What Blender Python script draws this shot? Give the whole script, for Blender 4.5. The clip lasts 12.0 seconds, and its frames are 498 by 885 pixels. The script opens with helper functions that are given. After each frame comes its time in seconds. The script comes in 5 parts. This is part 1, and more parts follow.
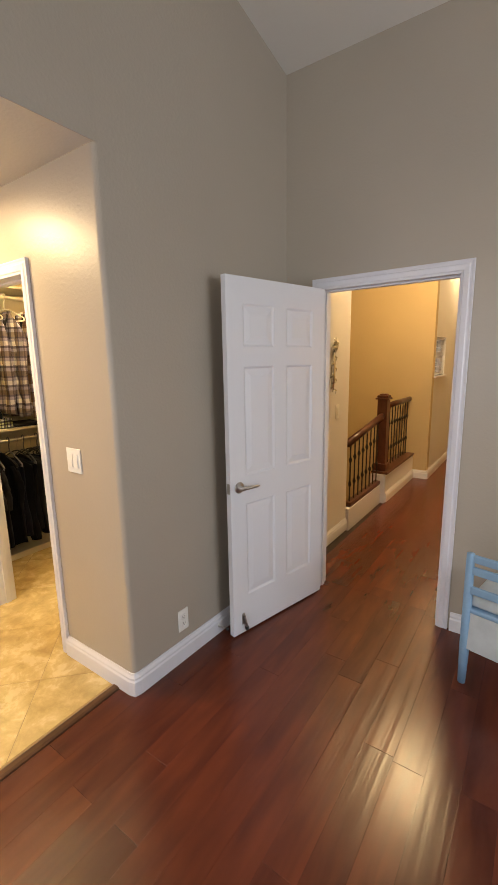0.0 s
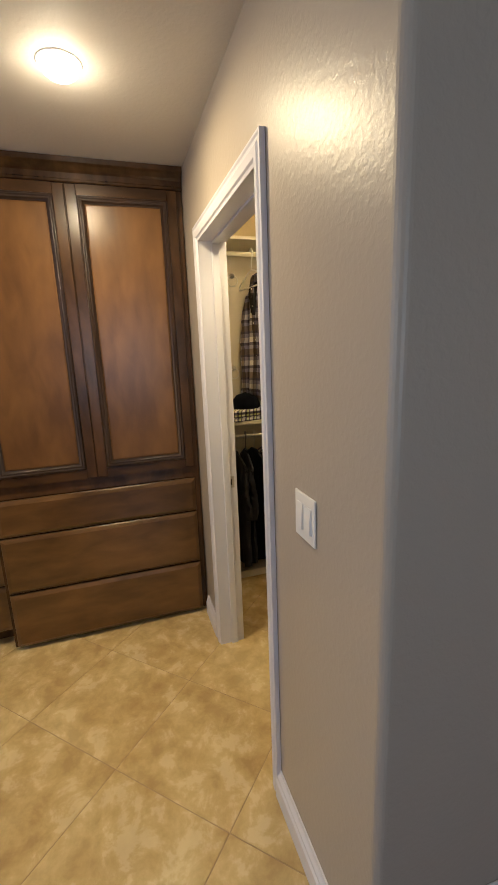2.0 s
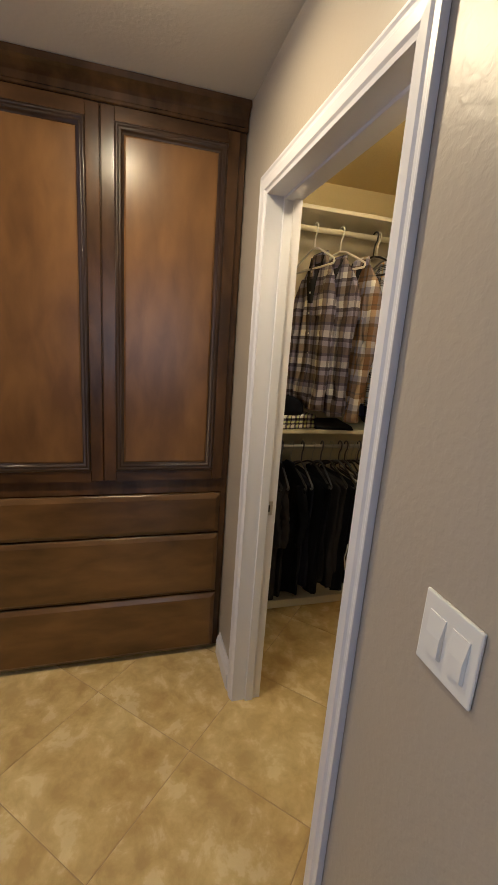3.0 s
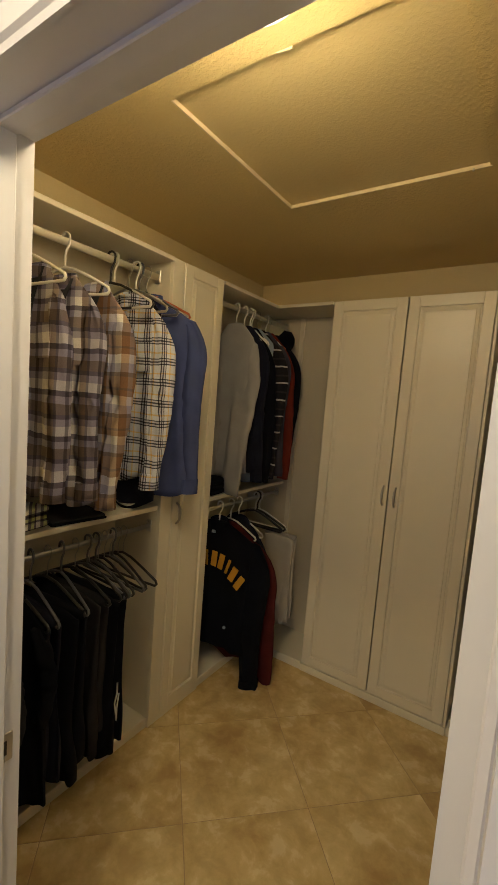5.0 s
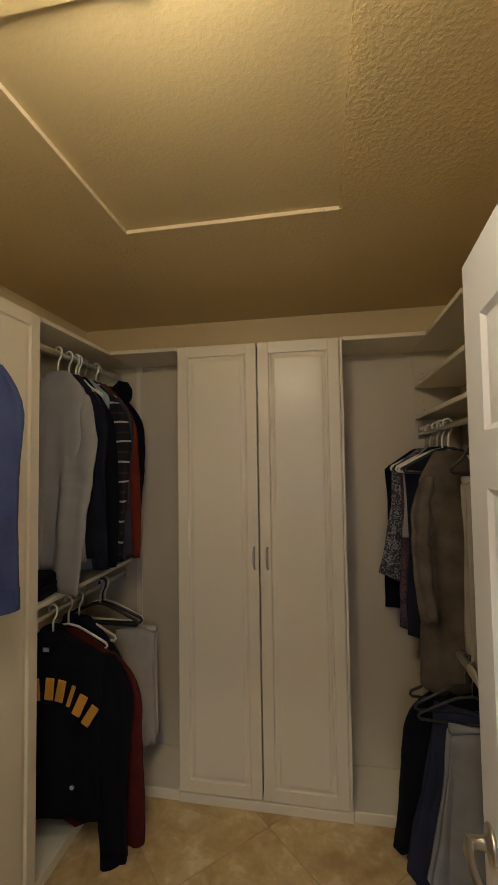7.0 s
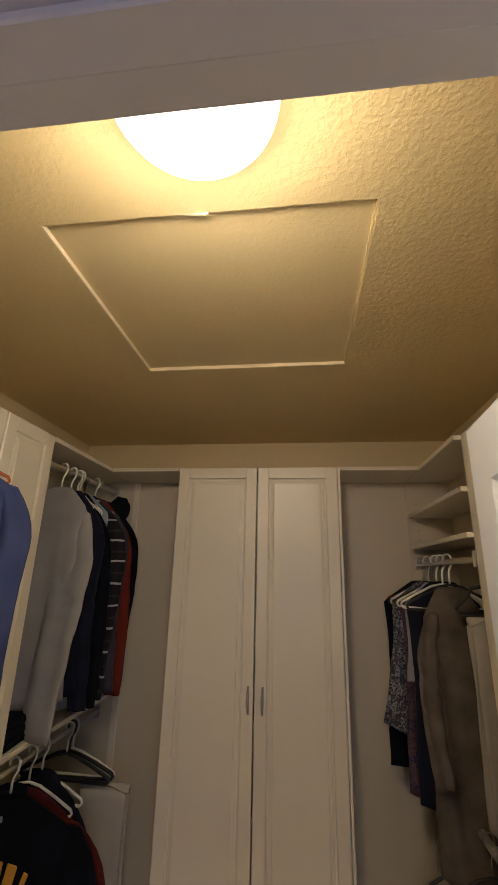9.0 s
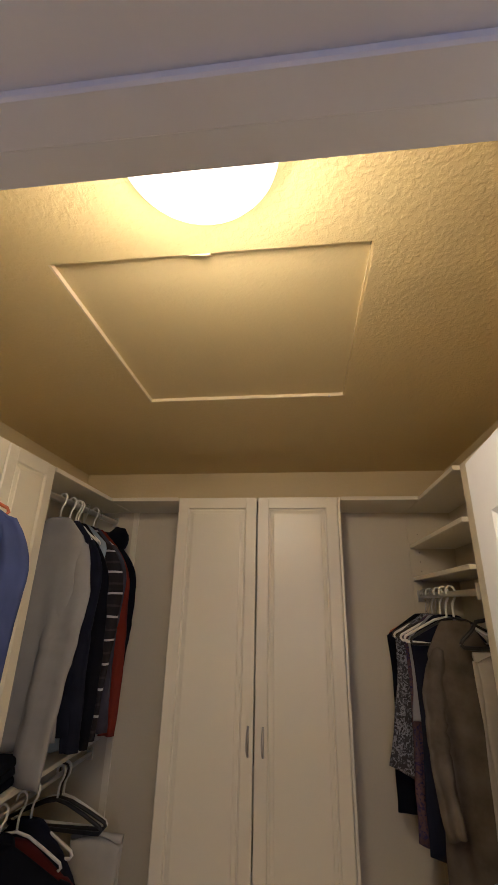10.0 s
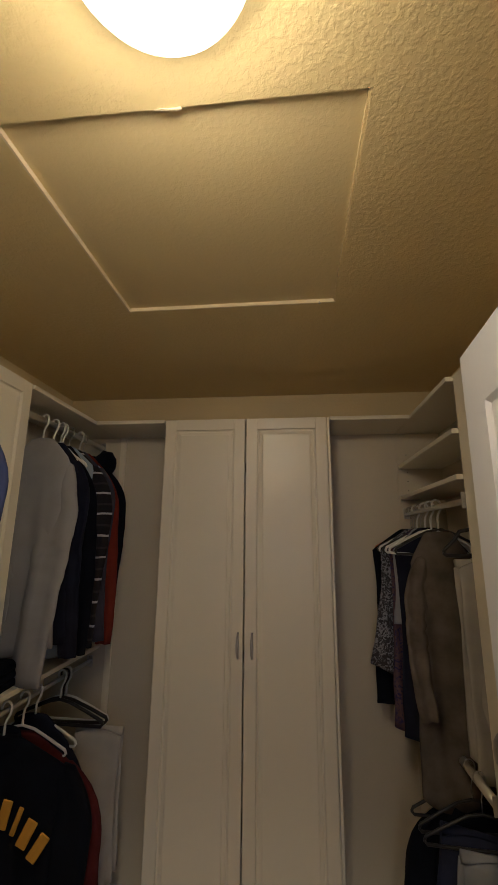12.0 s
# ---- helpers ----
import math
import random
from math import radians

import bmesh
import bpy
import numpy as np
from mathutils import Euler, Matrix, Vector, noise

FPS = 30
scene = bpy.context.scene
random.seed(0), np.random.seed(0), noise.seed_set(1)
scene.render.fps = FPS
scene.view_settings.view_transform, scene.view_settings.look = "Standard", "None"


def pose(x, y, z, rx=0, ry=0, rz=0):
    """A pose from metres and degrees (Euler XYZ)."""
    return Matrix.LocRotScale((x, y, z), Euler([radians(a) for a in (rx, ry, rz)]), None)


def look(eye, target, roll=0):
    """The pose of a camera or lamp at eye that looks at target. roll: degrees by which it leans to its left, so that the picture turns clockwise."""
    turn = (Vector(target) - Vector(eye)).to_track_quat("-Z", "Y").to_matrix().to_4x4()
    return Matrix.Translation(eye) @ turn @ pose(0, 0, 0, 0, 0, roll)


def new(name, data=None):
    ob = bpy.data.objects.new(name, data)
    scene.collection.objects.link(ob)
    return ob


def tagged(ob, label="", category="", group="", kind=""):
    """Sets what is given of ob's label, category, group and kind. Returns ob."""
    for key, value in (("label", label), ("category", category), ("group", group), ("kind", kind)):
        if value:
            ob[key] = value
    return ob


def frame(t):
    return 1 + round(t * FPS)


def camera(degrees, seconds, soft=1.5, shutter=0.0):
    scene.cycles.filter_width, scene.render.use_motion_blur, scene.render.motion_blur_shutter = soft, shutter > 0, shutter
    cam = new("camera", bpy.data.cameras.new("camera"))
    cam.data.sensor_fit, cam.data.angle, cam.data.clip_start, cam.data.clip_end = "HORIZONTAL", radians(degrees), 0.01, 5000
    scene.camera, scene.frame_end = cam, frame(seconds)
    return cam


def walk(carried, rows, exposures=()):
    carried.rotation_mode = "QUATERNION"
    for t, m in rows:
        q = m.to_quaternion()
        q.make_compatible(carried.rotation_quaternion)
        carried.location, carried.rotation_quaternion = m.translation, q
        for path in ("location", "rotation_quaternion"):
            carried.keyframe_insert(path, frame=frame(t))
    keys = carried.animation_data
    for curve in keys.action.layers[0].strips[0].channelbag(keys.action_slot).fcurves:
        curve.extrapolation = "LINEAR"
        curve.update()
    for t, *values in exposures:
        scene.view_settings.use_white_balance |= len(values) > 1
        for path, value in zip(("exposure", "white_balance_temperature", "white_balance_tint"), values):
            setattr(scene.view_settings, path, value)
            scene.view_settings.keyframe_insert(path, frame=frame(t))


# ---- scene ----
cam = camera(61.5, 12.0)
PATH = [
    (0, (0.109, 0.056, 1.602), (-1.014, 1.668, 1.226), -1.0),
    (0.5, (-0.166, 0.23, 1.57), (-1.582, 1.585, 1.172), 3.0),
    (1, (-0.4, 0.413, 1.59), (-1.889, 1.681, 1.171), 2.4),
    (1.5, (-0.62, 0.677, 1.561), (-2.304, 1.666, 1.13), -2.1),
    (2, (-0.828, 0.775, 1.561), (-2.691, 1.362, 1.131), -2.2),
    (2.5, (-1.043, 0.761, 1.543), (-2.933, 1.237, 1.091), 2.3),
    (2.7, (-1.145, 0.74, 1.547), (-3.028, 1.234, 1.09), 3.5),
    (4.3, (-1.839, 0.915, 1.566), (-3.397, 2.089, 1.127), 3.0),
    (4.5, (-1.879, 0.92, 1.576), (-3.308, 2.265, 1.19), 4.5),
    (5, (-2.017, 0.901, 1.62), (-3.113, 2.563, 1.427), 4.4),
    (5.5, (-2.109, 0.931, 1.63), (-3.003, 2.713, 1.483), 4.4),
    (6, (-2.182, 1.095, 1.63), (-2.957, 2.938, 1.578), -1.4),
    (6.5, (-2.243, 1.227, 1.644), (-2.83, 3.139, 1.649), -2.0),
    (6.7, (-2.262, 1.192, 1.63), (-2.689, 3.146, 1.669), -2.1),
    (8.5, (-2.384, 1.119, 1.693), (-2.62, 3.051, 2.15), 1.3),
    (9, (-2.383, 1.101, 1.709), (-2.625, 2.996, 2.301), 1.4),
    (9.5, (-2.381, 1.082, 1.718), (-2.616, 2.946, 2.404), 1.3),
    (10, (-2.385, 1.091, 1.715), (-2.621, 2.943, 2.433), 1.4),
    (10.5, (-2.388, 1.102, 1.707), (-2.615, 2.949, 2.438), 1.2),
    (11, (-2.387, 1.119, 1.698), (-2.606, 2.967, 2.43), 1.1),
    (11.5, (-2.379, 1.134, 1.682), (-2.593, 3.004, 2.358), 0.8),
    (12, (-2.369, 1.174, 1.638), (-2.576, 3.112, 2.084), 0.5),
]
EXPOSURES = [(0, 0.80, 7700, 12), (0.5, 0.50, 6950, 11), (1, 0.36, 6450, 9), (1.5, 0.30, 6450, 10), (2, -0.16, 6250, 10), (2.5, -0.38, 6080, 10),
             (4.5, -0.46, 5650, 9), (5, -0.54, 6100, 7), (5.5, -0.22, 5800, 8), (6, -0.17, 5550, 11), (6.5, -0.31, 5300, 12), (8.5, -0.66, 5130, 17), (9.5, -0.22, 5100, 19), (11, -0.28, 5100, 19), (11.5, -0.50, 5100, 18), (12, -0.86, 5080, 16)]
walk(cam, [(t, look(eye, target, roll)) for t, eye, target, roll in PATH], EXPOSURES)

# ---- world, lights ----
world = bpy.data.worlds.new("sky")
scene.world = world
world.use_nodes = True
wn = world.node_tree.nodes
sky = wn.new("ShaderNodeTexSky")
sky.sky_type, sky.sun_disc = "NISHITA", False
sky.sun_elevation, sky.sun_rotation = radians(38), radians(150)
wn["Background"].inputs[1].default_value = 0.12
world.node_tree.links.new(sky.outputs[0], wn["Background"].inputs[0])


def lamp(name, kind, place, watts, colour, size=0.1, target=None, size_y=None):
    data = bpy.data.lights.new(name, kind)
    data.energy, data.color = watts, colour
    if kind == "AREA":
        data.shape, data.size, data.size_y = "RECTANGLE", size, size_y or size
    elif kind in ("POINT", "SPOT"):
        data.shadow_soft_size = size
    ob = new(name, data)
    ob.matrix_world = look(place, target) if target else pose(*place)
    return ob


WARM, AMBER, DAY = (1.0, 0.77, 0.45), (1.0, 0.77, 0.45), (0.72, 0.83, 1.0)
sun = bpy.data.lights.new("sun", "SUN")
sun.energy, sun.angle, sun.color = 2.0, radians(0.5), (1, 0.95, 0.88)
new("sun", sun).matrix_world = look((-6, 8, 9), (0, 0, 0))
lamp("window_daylight", "AREA", (3.05, 1.15, 1.6), 36, DAY, 1.7, (0, 1.15, 1.6), 1.5)
# added fill from an assumed south window, evens out the bedroom walls
lamp("added_south_daylight", "AREA", (-0.45, -2.96, 1.6), 35, DAY, 1.6, (-0.45, 0, 1.6), 1.5)
lamp("bath_window_daylight", "AREA", (-2.35, -1.48, 1.65), 7, (0.54, 0.64, 1.0), 1.1, (-2.35, 0, 1.55), 0.9)
lamp("closet_bulb", "POINT", (-2.542, 1.555, 2.352), 22.5, AMBER, 0.09)
for y in (0.715, -0.75):
    lamp("bath_bulb", "AREA", (-2.44, y, 2.403), 15.5, WARM, 0.085, (-2.44, y + 0.001, 0))
    lamp("bath_lens", "POINT", (-2.44, y, 2.35), 2.0, WARM, 0.05)
for y, watts in ((4.45, 82), (7.3, 30)):
    lamp("hall_bulb", "POINT", (-0.72, y, 3.22), watts, WARM, 0.13)


# ---- materials ----
def nodes_of(name):
    m = bpy.data.materials.new(name)
    m.use_nodes = True
    t = m.node_tree
    return m, t, t.nodes, t.links, t.nodes["Principled BSDF"]


def coords(n, l, scale, kind="Object", rotate=(0, 0, 0)):
    tc, mp = n.new("ShaderNodeTexCoord"), n.new("ShaderNodeMapping")
    l.new(tc.outputs[kind], mp.inputs[0])
    mp.inputs["Scale"].default_value = scale
    mp.inputs["Rotation"].default_value = rotate
    return mp


def noise_of(n, l, mp, scale, detail=4, rough=0.55, distort=0.0):
    x = n.new("ShaderNodeTexNoise")
    x.inputs["Scale"].default_value, x.inputs["Detail"].default_value = scale, detail
    x.inputs["Roughness"].default_value, x.inputs["Distortion"].default_value = rough, distort
    l.new(mp.outputs[0], x.inputs["Vector"])
    return x


def ramp_of(n, l, fac, stops, mode="LINEAR"):
    r = n.new("ShaderNodeValToRGB")
    r.color_ramp.interpolation = mode
    e = r.color_ramp.elements
    while len(e) < len(stops):
        e.new(0.5)
    for k, (p, c) in zip(e, stops):
        k.position, k.color = p, (*c, 1) if len(c) == 3 else c
    l.new(fac, r.inputs[0])
    return r


def bump_of(n, l, p, height, strength, distance):
    b = n.new("ShaderNodeBump")
    b.inputs["Strength"].default_value, b.inputs["Distance"].default_value = strength, distance
    l.new(height, b.inputs["Height"])
    l.new(b.outputs[0], p.inputs["Normal"])
    return b


def shade(c, k):
    return tuple(min(1, v * k) for v in c)


def paint(name, colour, rough=0.5, vary=0.05, grain=60, bump=0.15, dist=0.001, big=1.5, metal=0.0, stretch=(1, 1, 1)):
    """A coated or plain surface: two scales of variation, fine relief."""
    m, t, n, l, p = nodes_of(name)
    mp = coords(n, l, stretch)
    a, b = noise_of(n, l, mp, big, 3), noise_of(n, l, mp, grain, 5)
    mix = n.new("ShaderNodeMath")
    mix.operation = "MULTIPLY_ADD"
    l.new(a.outputs[0], mix.inputs[0])
    mix.inputs[1].default_value = 0.7
    half = n.new("ShaderNodeMath")
    half.operation = "MULTIPLY"
    half.inputs[1].default_value = 0.3
    l.new(b.outputs[0], half.inputs[0])
    l.new(half.outputs[0], mix.inputs[2])
    r = ramp_of(n, l, mix.outputs[0], [(0.25, shade(colour, 1 - vary)), (0.75, shade(colour, 1 + vary))])
    l.new(r.outputs[0], p.inputs["Base Color"])
    rr = ramp_of(n, l, a.outputs[0], [(0.2, (rough * 0.85,) * 3), (0.8, (min(1, rough * 1.15),) * 3)])
    l.new(rr.outputs[0], p.inputs["Roughness"])
    p.inputs["Metallic"].default_value = metal
    if bump:
        bump_of(n, l, p, b.outputs[0], bump, dist)
    return m


def orange_peel(name, colour, rough, scale, strength, dist):
    """Sprayed and knocked-down wall texture under paint."""
    m, t, n, l, p = nodes_of(name)
    mp = coords(n, l, (1, 1, 1))
    blobs = noise_of(n, l, mp, scale, 2, 0.5, 0.25)
    fine = noise_of(n, l, mp, scale * 4, 3)
    cut = ramp_of(n, l, blobs.outputs[0], [(0.40, (0, 0, 0)), (0.66, (1, 1, 1))])
    add = n.new("ShaderNodeMath")
    add.operation = "MULTIPLY_ADD"
    l.new(fine.outputs[0], add.inputs[0])
    add.inputs[1].default_value = 0.25
    l.new(cut.outputs[0], add.inputs[2])
    bump_of(n, l, p, add.outputs[0], strength, dist)
    big = noise_of(n, l, mp, 0.9, 3)
    r = ramp_of(n, l, big.outputs[0], [(0.3, shade(colour, 0.96)), (0.7, shade(colour, 1.03))])
    l.new(r.outputs[0], p.inputs["Base Color"])
    p.inputs["Roughness"].default_value = rough
    return m


def timber(name, dark, light, rough, axis=2, per_piece=0.35, ridges=0.0, knots=0.5, span=(0.3, 0.72)):
    """Stained wood with grain along one axis; pieces differ by Object Info's Random."""
    m, t, n, l, p = nodes_of(name)
    info = n.new("ShaderNodeObjectInfo")
    s = [7.0, 7.0, 7.0]
    s[axis] = 1.3 if ridges else 2.4
    mp = coords(n, l, s)
    off = n.new("ShaderNodeVectorMath")
    off.operation = "MULTIPLY_ADD"
    comb = n.new("ShaderNodeCombineXYZ")
    for k in range(3):
        l.new(info.outputs["Random"], comb.inputs[k])
    l.new(comb.outputs[0], off.inputs[0])
    off.inputs[1].default_value = (37, 53, 29)
    l.new(mp.outputs[0], off.inputs[2])
    g = n.new("ShaderNodeTexNoise")
    g.inputs["Scale"].default_value, g.inputs["Detail"].default_value, g.inputs["Distortion"].default_value = 2.2, 6, 0.35
    l.new(off.outputs[0], g.inputs["Vector"])
    k2 = n.new("ShaderNodeTexNoise")
    k2.inputs["Scale"].default_value, k2.inputs["Detail"].default_value = 0.55, 3
    l.new(off.outputs[0], k2.inputs["Vector"])
    mixf = n.new("ShaderNodeMath")
    mixf.operation = "MULTIPLY_ADD"
    l.new(k2.outputs[0], mixf.inputs[0])
    mixf.inputs[1].default_value = knots
    sub = n.new("ShaderNodeMath")
    sub.operation = "MULTIPLY_ADD"
    l.new(g.outputs[0], sub.inputs[0])
    sub.inputs[1].default_value = 1 - knots
    piece = n.new("ShaderNodeMath")
    piece.operation = "MULTIPLY_ADD"
    l.new(info.outputs["Random"], piece.inputs[0])
    piece.inputs[1].default_value, piece.inputs[2].default_value = per_piece, -per_piece / 2
    l.new(piece.outputs[0], sub.inputs[2])
    l.new(sub.outputs[0], mixf.inputs[2])
    r = ramp_of(n, l, mixf.outputs[0], [(span[0], dark), (span[1], light)])
    l.new(r.outputs[0], p.inputs["Base Color"])
    p.inputs["Roughness"].default_value = rough
    p.inputs["Specular IOR Level"].default_value = 0.42 if ridges else 0.36
    p.inputs["Coat Weight"].default_value, p.inputs["Coat Roughness"].default_value = 0.10, rough * 0.7
    h = g.outputs[0]
    if ridges:
        s2 = [30.0, 30.0, 30.0]
        s2[axis] = 0.9
        rid = noise_of(n, l, coords(n, l, s2), 1.0, 2)
        h = rid.outputs[0]
    bump_of(n, l, p, h, 0.62 if ridges else 0.12, ridges or 0.001)
    return m


def travertine(name):
    m, t, n, l, p = nodes_of(name)
    info = n.new("ShaderNodeObjectInfo")
    tc = n.new("ShaderNodeTexCoord")
    off = n.new("ShaderNodeVectorMath")
    off.operation = "MULTIPLY_ADD"
    comb = n.new("ShaderNodeCombineXYZ")
    for k in range(3):
        l.new(info.outputs["Random"], comb.inputs[k])
    l.new(comb.outputs[0], off.inputs[0])
    off.inputs[1].default_value = (17, 23, 5)
    l.new(tc.outputs["Object"], off.inputs[2])
    cloud, blot, fine = (n.new("ShaderNodeTexNoise") for _ in range(3))
    for x, s, d, w in ((cloud, 3.4, 7, 0.2), (blot, 9.5, 7, 0.25), (fine, 60, 4, 0.2)):
        x.inputs["Scale"].default_value, x.inputs["Detail"].default_value, x.inputs["Distortion"].default_value = s, d, w
        x.inputs["Roughness"].default_value = 0.62 if x is blot else 0.6
        l.new(off.outputs[0], x.inputs["Vector"])
    c1 = ramp_of(n, l, cloud.outputs[0], [(0.36, (0.43, 0.292, 0.115)), (0.50, (0.57, 0.422, 0.185)), (0.62, (0.67, 0.53, 0.262))])
    c2 = ramp_of(n, l, blot.outputs[0], [(0.38, (0.37, 0.24, 0.092)), (0.48, (0.54, 0.39, 0.165)), (0.56, (0.66, 0.505, 0.245)), (0.62, (0.84, 0.72, 0.45))])
    mix = n.new("ShaderNodeMixRGB")
    mix.inputs[0].default_value = 0.45
    l.new(c1.outputs[0], mix.inputs[1])
    l.new(c2.outputs[0], mix.inputs[2])
    l.new(mix.outputs[0], p.inputs["Base Color"])
    rr = ramp_of(n, l, blot.outputs[0], [(0.3, (0.42,) * 3), (0.7, (0.30,) * 3)])
    l.new(rr.outputs[0], p.inputs["Roughness"])
    bump_of(n, l, p, fine.outputs[0], 0.15, 0.001)
    return m


def cloth(name, colour, vary=0.12, weave=420, rough=0.9, speck=None):
    m, t, n, l, p = nodes_of(name)
    mp = coords(n, l, (1, 1, 1))
    a, b = noise_of(n, l, mp, 9, 4), noise_of(n, l, mp, weave, 2)
    r = ramp_of(n, l, a.outputs[0], [(0.3, shade(colour, 1 - vary)), (0.7, shade(colour, 1 + vary))])
    last = r.outputs[0]
    if speck:
        s = noise_of(n, l, mp, 55, 4, 0.7, 1.5)
        f = ramp_of(n, l, s.outputs[0], [(0.5, (0, 0, 0)), (0.56, (1, 1, 1))])
        mix = n.new("ShaderNodeMixRGB")
        l.new(f.outputs[0], mix.inputs[0])
        l.new(last, mix.inputs[1])
        mix.inputs[2].default_value = (*speck, 1)
        last = mix.outputs[0]
    l.new(last, p.inputs["Base Color"])
    p.inputs["Roughness"].default_value = rough
    p.inputs["Specular IOR Level"].default_value = 0.15
    bump_of(n, l, p, b.outputs[0], 0.25, 0.0006)
    return m


def plaid(name, across, down, period, shift=0.0, mixing=1.0):
    """Woven check: stripes across and down, blended as warp and weft."""
    m, t, n, l, p = nodes_of(name)
    tc = n.new("ShaderNodeTexCoord")
    bend = noise_of(n, l, coords(n, l, (1, 1, 1)), 5, 2)
    warp = n.new("ShaderNodeVectorMath")
    warp.operation = "MULTIPLY_ADD"
    l.new(bend.outputs["Color"], warp.inputs[0])
    warp.inputs[1].default_value = (0.02, 0.02, 0.02)
    l.new(tc.outputs["Object"], warp.inputs[2])
    sep = n.new("ShaderNodeSeparateXYZ")
    l.new(warp.outputs[0], sep.inputs[0])
    skew = n.new("ShaderNodeMath")
    l.new(sep.outputs[0], skew.inputs[0])
    l.new(sep.outputs[1], skew.inputs[1])
    cols = []
    for axis, stops in ((0, across), (2, down)):
        d = n.new("ShaderNodeMath")
        d.operation = "MULTIPLY_ADD"
        l.new(sep.outputs[axis] if axis else skew.outputs[0], d.inputs[0])
        d.inputs[1].default_value, d.inputs[2].default_value = 1 / period, 20 + shift
        f = n.new("ShaderNodeMath")
        f.operation = "FRACT"
        l.new(d.outputs[0], f.inputs[0])
        cols.append(ramp_of(n, l, f.outputs[0], stops, "CONSTANT"))
    mix = n.new("ShaderNodeMixRGB")
    mix.blend_type = "MULTIPLY"
    mix.inputs[0].default_value = mixing
    l.new(cols[0].outputs[0], mix.inputs[1])
    l.new(cols[1].outputs[0], mix.inputs[2])
    fuzz = noise_of(n, l, coords(n, l, (1, 1, 1)), 300, 2)
    mul = n.new("ShaderNodeMixRGB")
    mul.blend_type = "MULTIPLY"
    mul.inputs[0].default_value = 0.35
    l.new(mix.outputs[0], mul.inputs[1])
    l.new(fuzz.outputs[0], mul.inputs[2])
    l.new(mul.outputs[0], p.inputs["Base Color"])
    p.inputs["Roughness"].default_value = 0.92
    p.inputs["Specular IOR Level"].default_value = 0.2
    bump_of(n, l, p, fuzz.outputs[0], 0.3, 0.0008)
    return m


def glow(name, colour, strength):
    m, t, n, l, p = nodes_of(name)
    p.inputs["Base Color"].default_value = (0.9, 0.88, 0.82, 1)
    p.inputs["Emission Color"].default_value = (*colour, 1)
    p.inputs["Emission Strength"].default_value = strength
    return m


WALL = orange_peel("wall_paint", (0.43, 0.378, 0.310), 0.39, 64, 0.21, 0.0015)
PALE = orange_peel("pale_hall_paint", (0.70, 0.68, 0.67), 0.5, 75, 0.25, 0.0012)
HALL = orange_peel("hall_paint", (0.52, 0.39, 0.21), 0.5, 75, 0.25, 0.0012)
CLOSET_WALL = orange_peel("closet_paint", (0.62, 0.505, 0.27), 0.5, 60, 0.3, 0.0012)
CLOSET_CEIL = orange_peel("closet_ceiling_paint", (0.63, 0.505, 0.245), 0.5, 84, 0.35, 0.0020)
HATCH = orange_peel("hatch_paint", (0.63, 0.51, 0.26), 0.5, 80, 0.24, 0.0015)
CEIL = orange_peel("ceiling_paint", (0.66, 0.63, 0.58), 0.6, 60, 0.25, 0.001)
TRIM = paint("trim_paint", (0.71, 0.71, 0.755), 0.32, 0.025, 90, 0.06, 0.0008)
DOOR = paint("door_paint", (0.76, 0.77, 0.81), 0.30, 0.02, 120, 0.08, 0.0006, stretch=(1, 1, 0.15))
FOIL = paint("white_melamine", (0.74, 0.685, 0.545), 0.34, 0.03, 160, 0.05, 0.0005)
# same cream melamine, darkened for the shade behind the hung clothes
FOIL_SHADED = paint("shaded_melamine", (0.60, 0.535, 0.40), 0.45, 0.05, 120, 0.05, 0.0005)
PLANK = timber("cherry_plank", (0.056, 0.0105, 0.0050), (0.140, 0.0310, 0.0140), 0.27, 1, 0.16, 0.0029, 0.45)
STAIN = timber("stained_alder", (0.108, 0.0490, 0.0160), (0.244, 0.120, 0.0395), 0.30, 2, 0.06, 0, 0.62, (0.33, 0.70))
STAIN_H = timber("stained_alder_across", (0.072, 0.0350, 0.0110), (0.190, 0.096, 0.0315), 0.28, 0, 0.06, 0, 0.5, (0.33, 0.70))
STAIN_DARK = timber("stained_alder_dark", (0.036, 0.0166, 0.0060), (0.104, 0.048, 0.0170), 0.26, 2, 0.08, 0, 0.5, (0.38, 0.64))
STAIN_DARK_H = timber("stained_alder_dark_across", (0.036, 0.0166, 0.0060), (0.104, 0.048, 0.0170), 0.26, 0, 0.08, 0, 0.5, (0.38, 0.64))
STAIN_BEAD = timber("stained_bead", (0.018, 0.0080, 0.0030), (0.046, 0.021, 0.0078), 0.34, 2, 0.0, 0, 0.5, (0.36, 0.66))
NEWEL = timber("newel_cherry", (0.05, 0.014, 0.008), (0.13, 0.04, 0.02), 0.3, 2, 0.1, 0, 0.4)
STRIP = timber("threshold_wood", (0.06, 0.026, 0.012), (0.14, 0.065, 0.03), 0.35, 1, 0.0, 0, 0.4)
TILE = travertine("travertine")
GROUT = paint("grout", (0.40, 0.285, 0.155), 0.9, 0.12, 200, 0.3, 0.001)
SUBFLOOR = paint("dark_joint", (0.02, 0.009, 0.006), 0.8, 0.2, 100, 0.1)
STONE = travertine("counter_stone")
NICKEL = paint("satin_nickel", (0.50, 0.48, 0.45), 0.30, 0.04, 200, 0.03, 0.0003, metal=1.0)
CHROME = paint("chrome_rod", (0.66, 0.64, 0.60), 0.34, 0.04, 80, 0.02, 0.0003, metal=1.0)
IRON = paint("wrought_iron", (0.022, 0.016, 0.013), 0.5, 0.2, 120, 0.2, 0.0008)
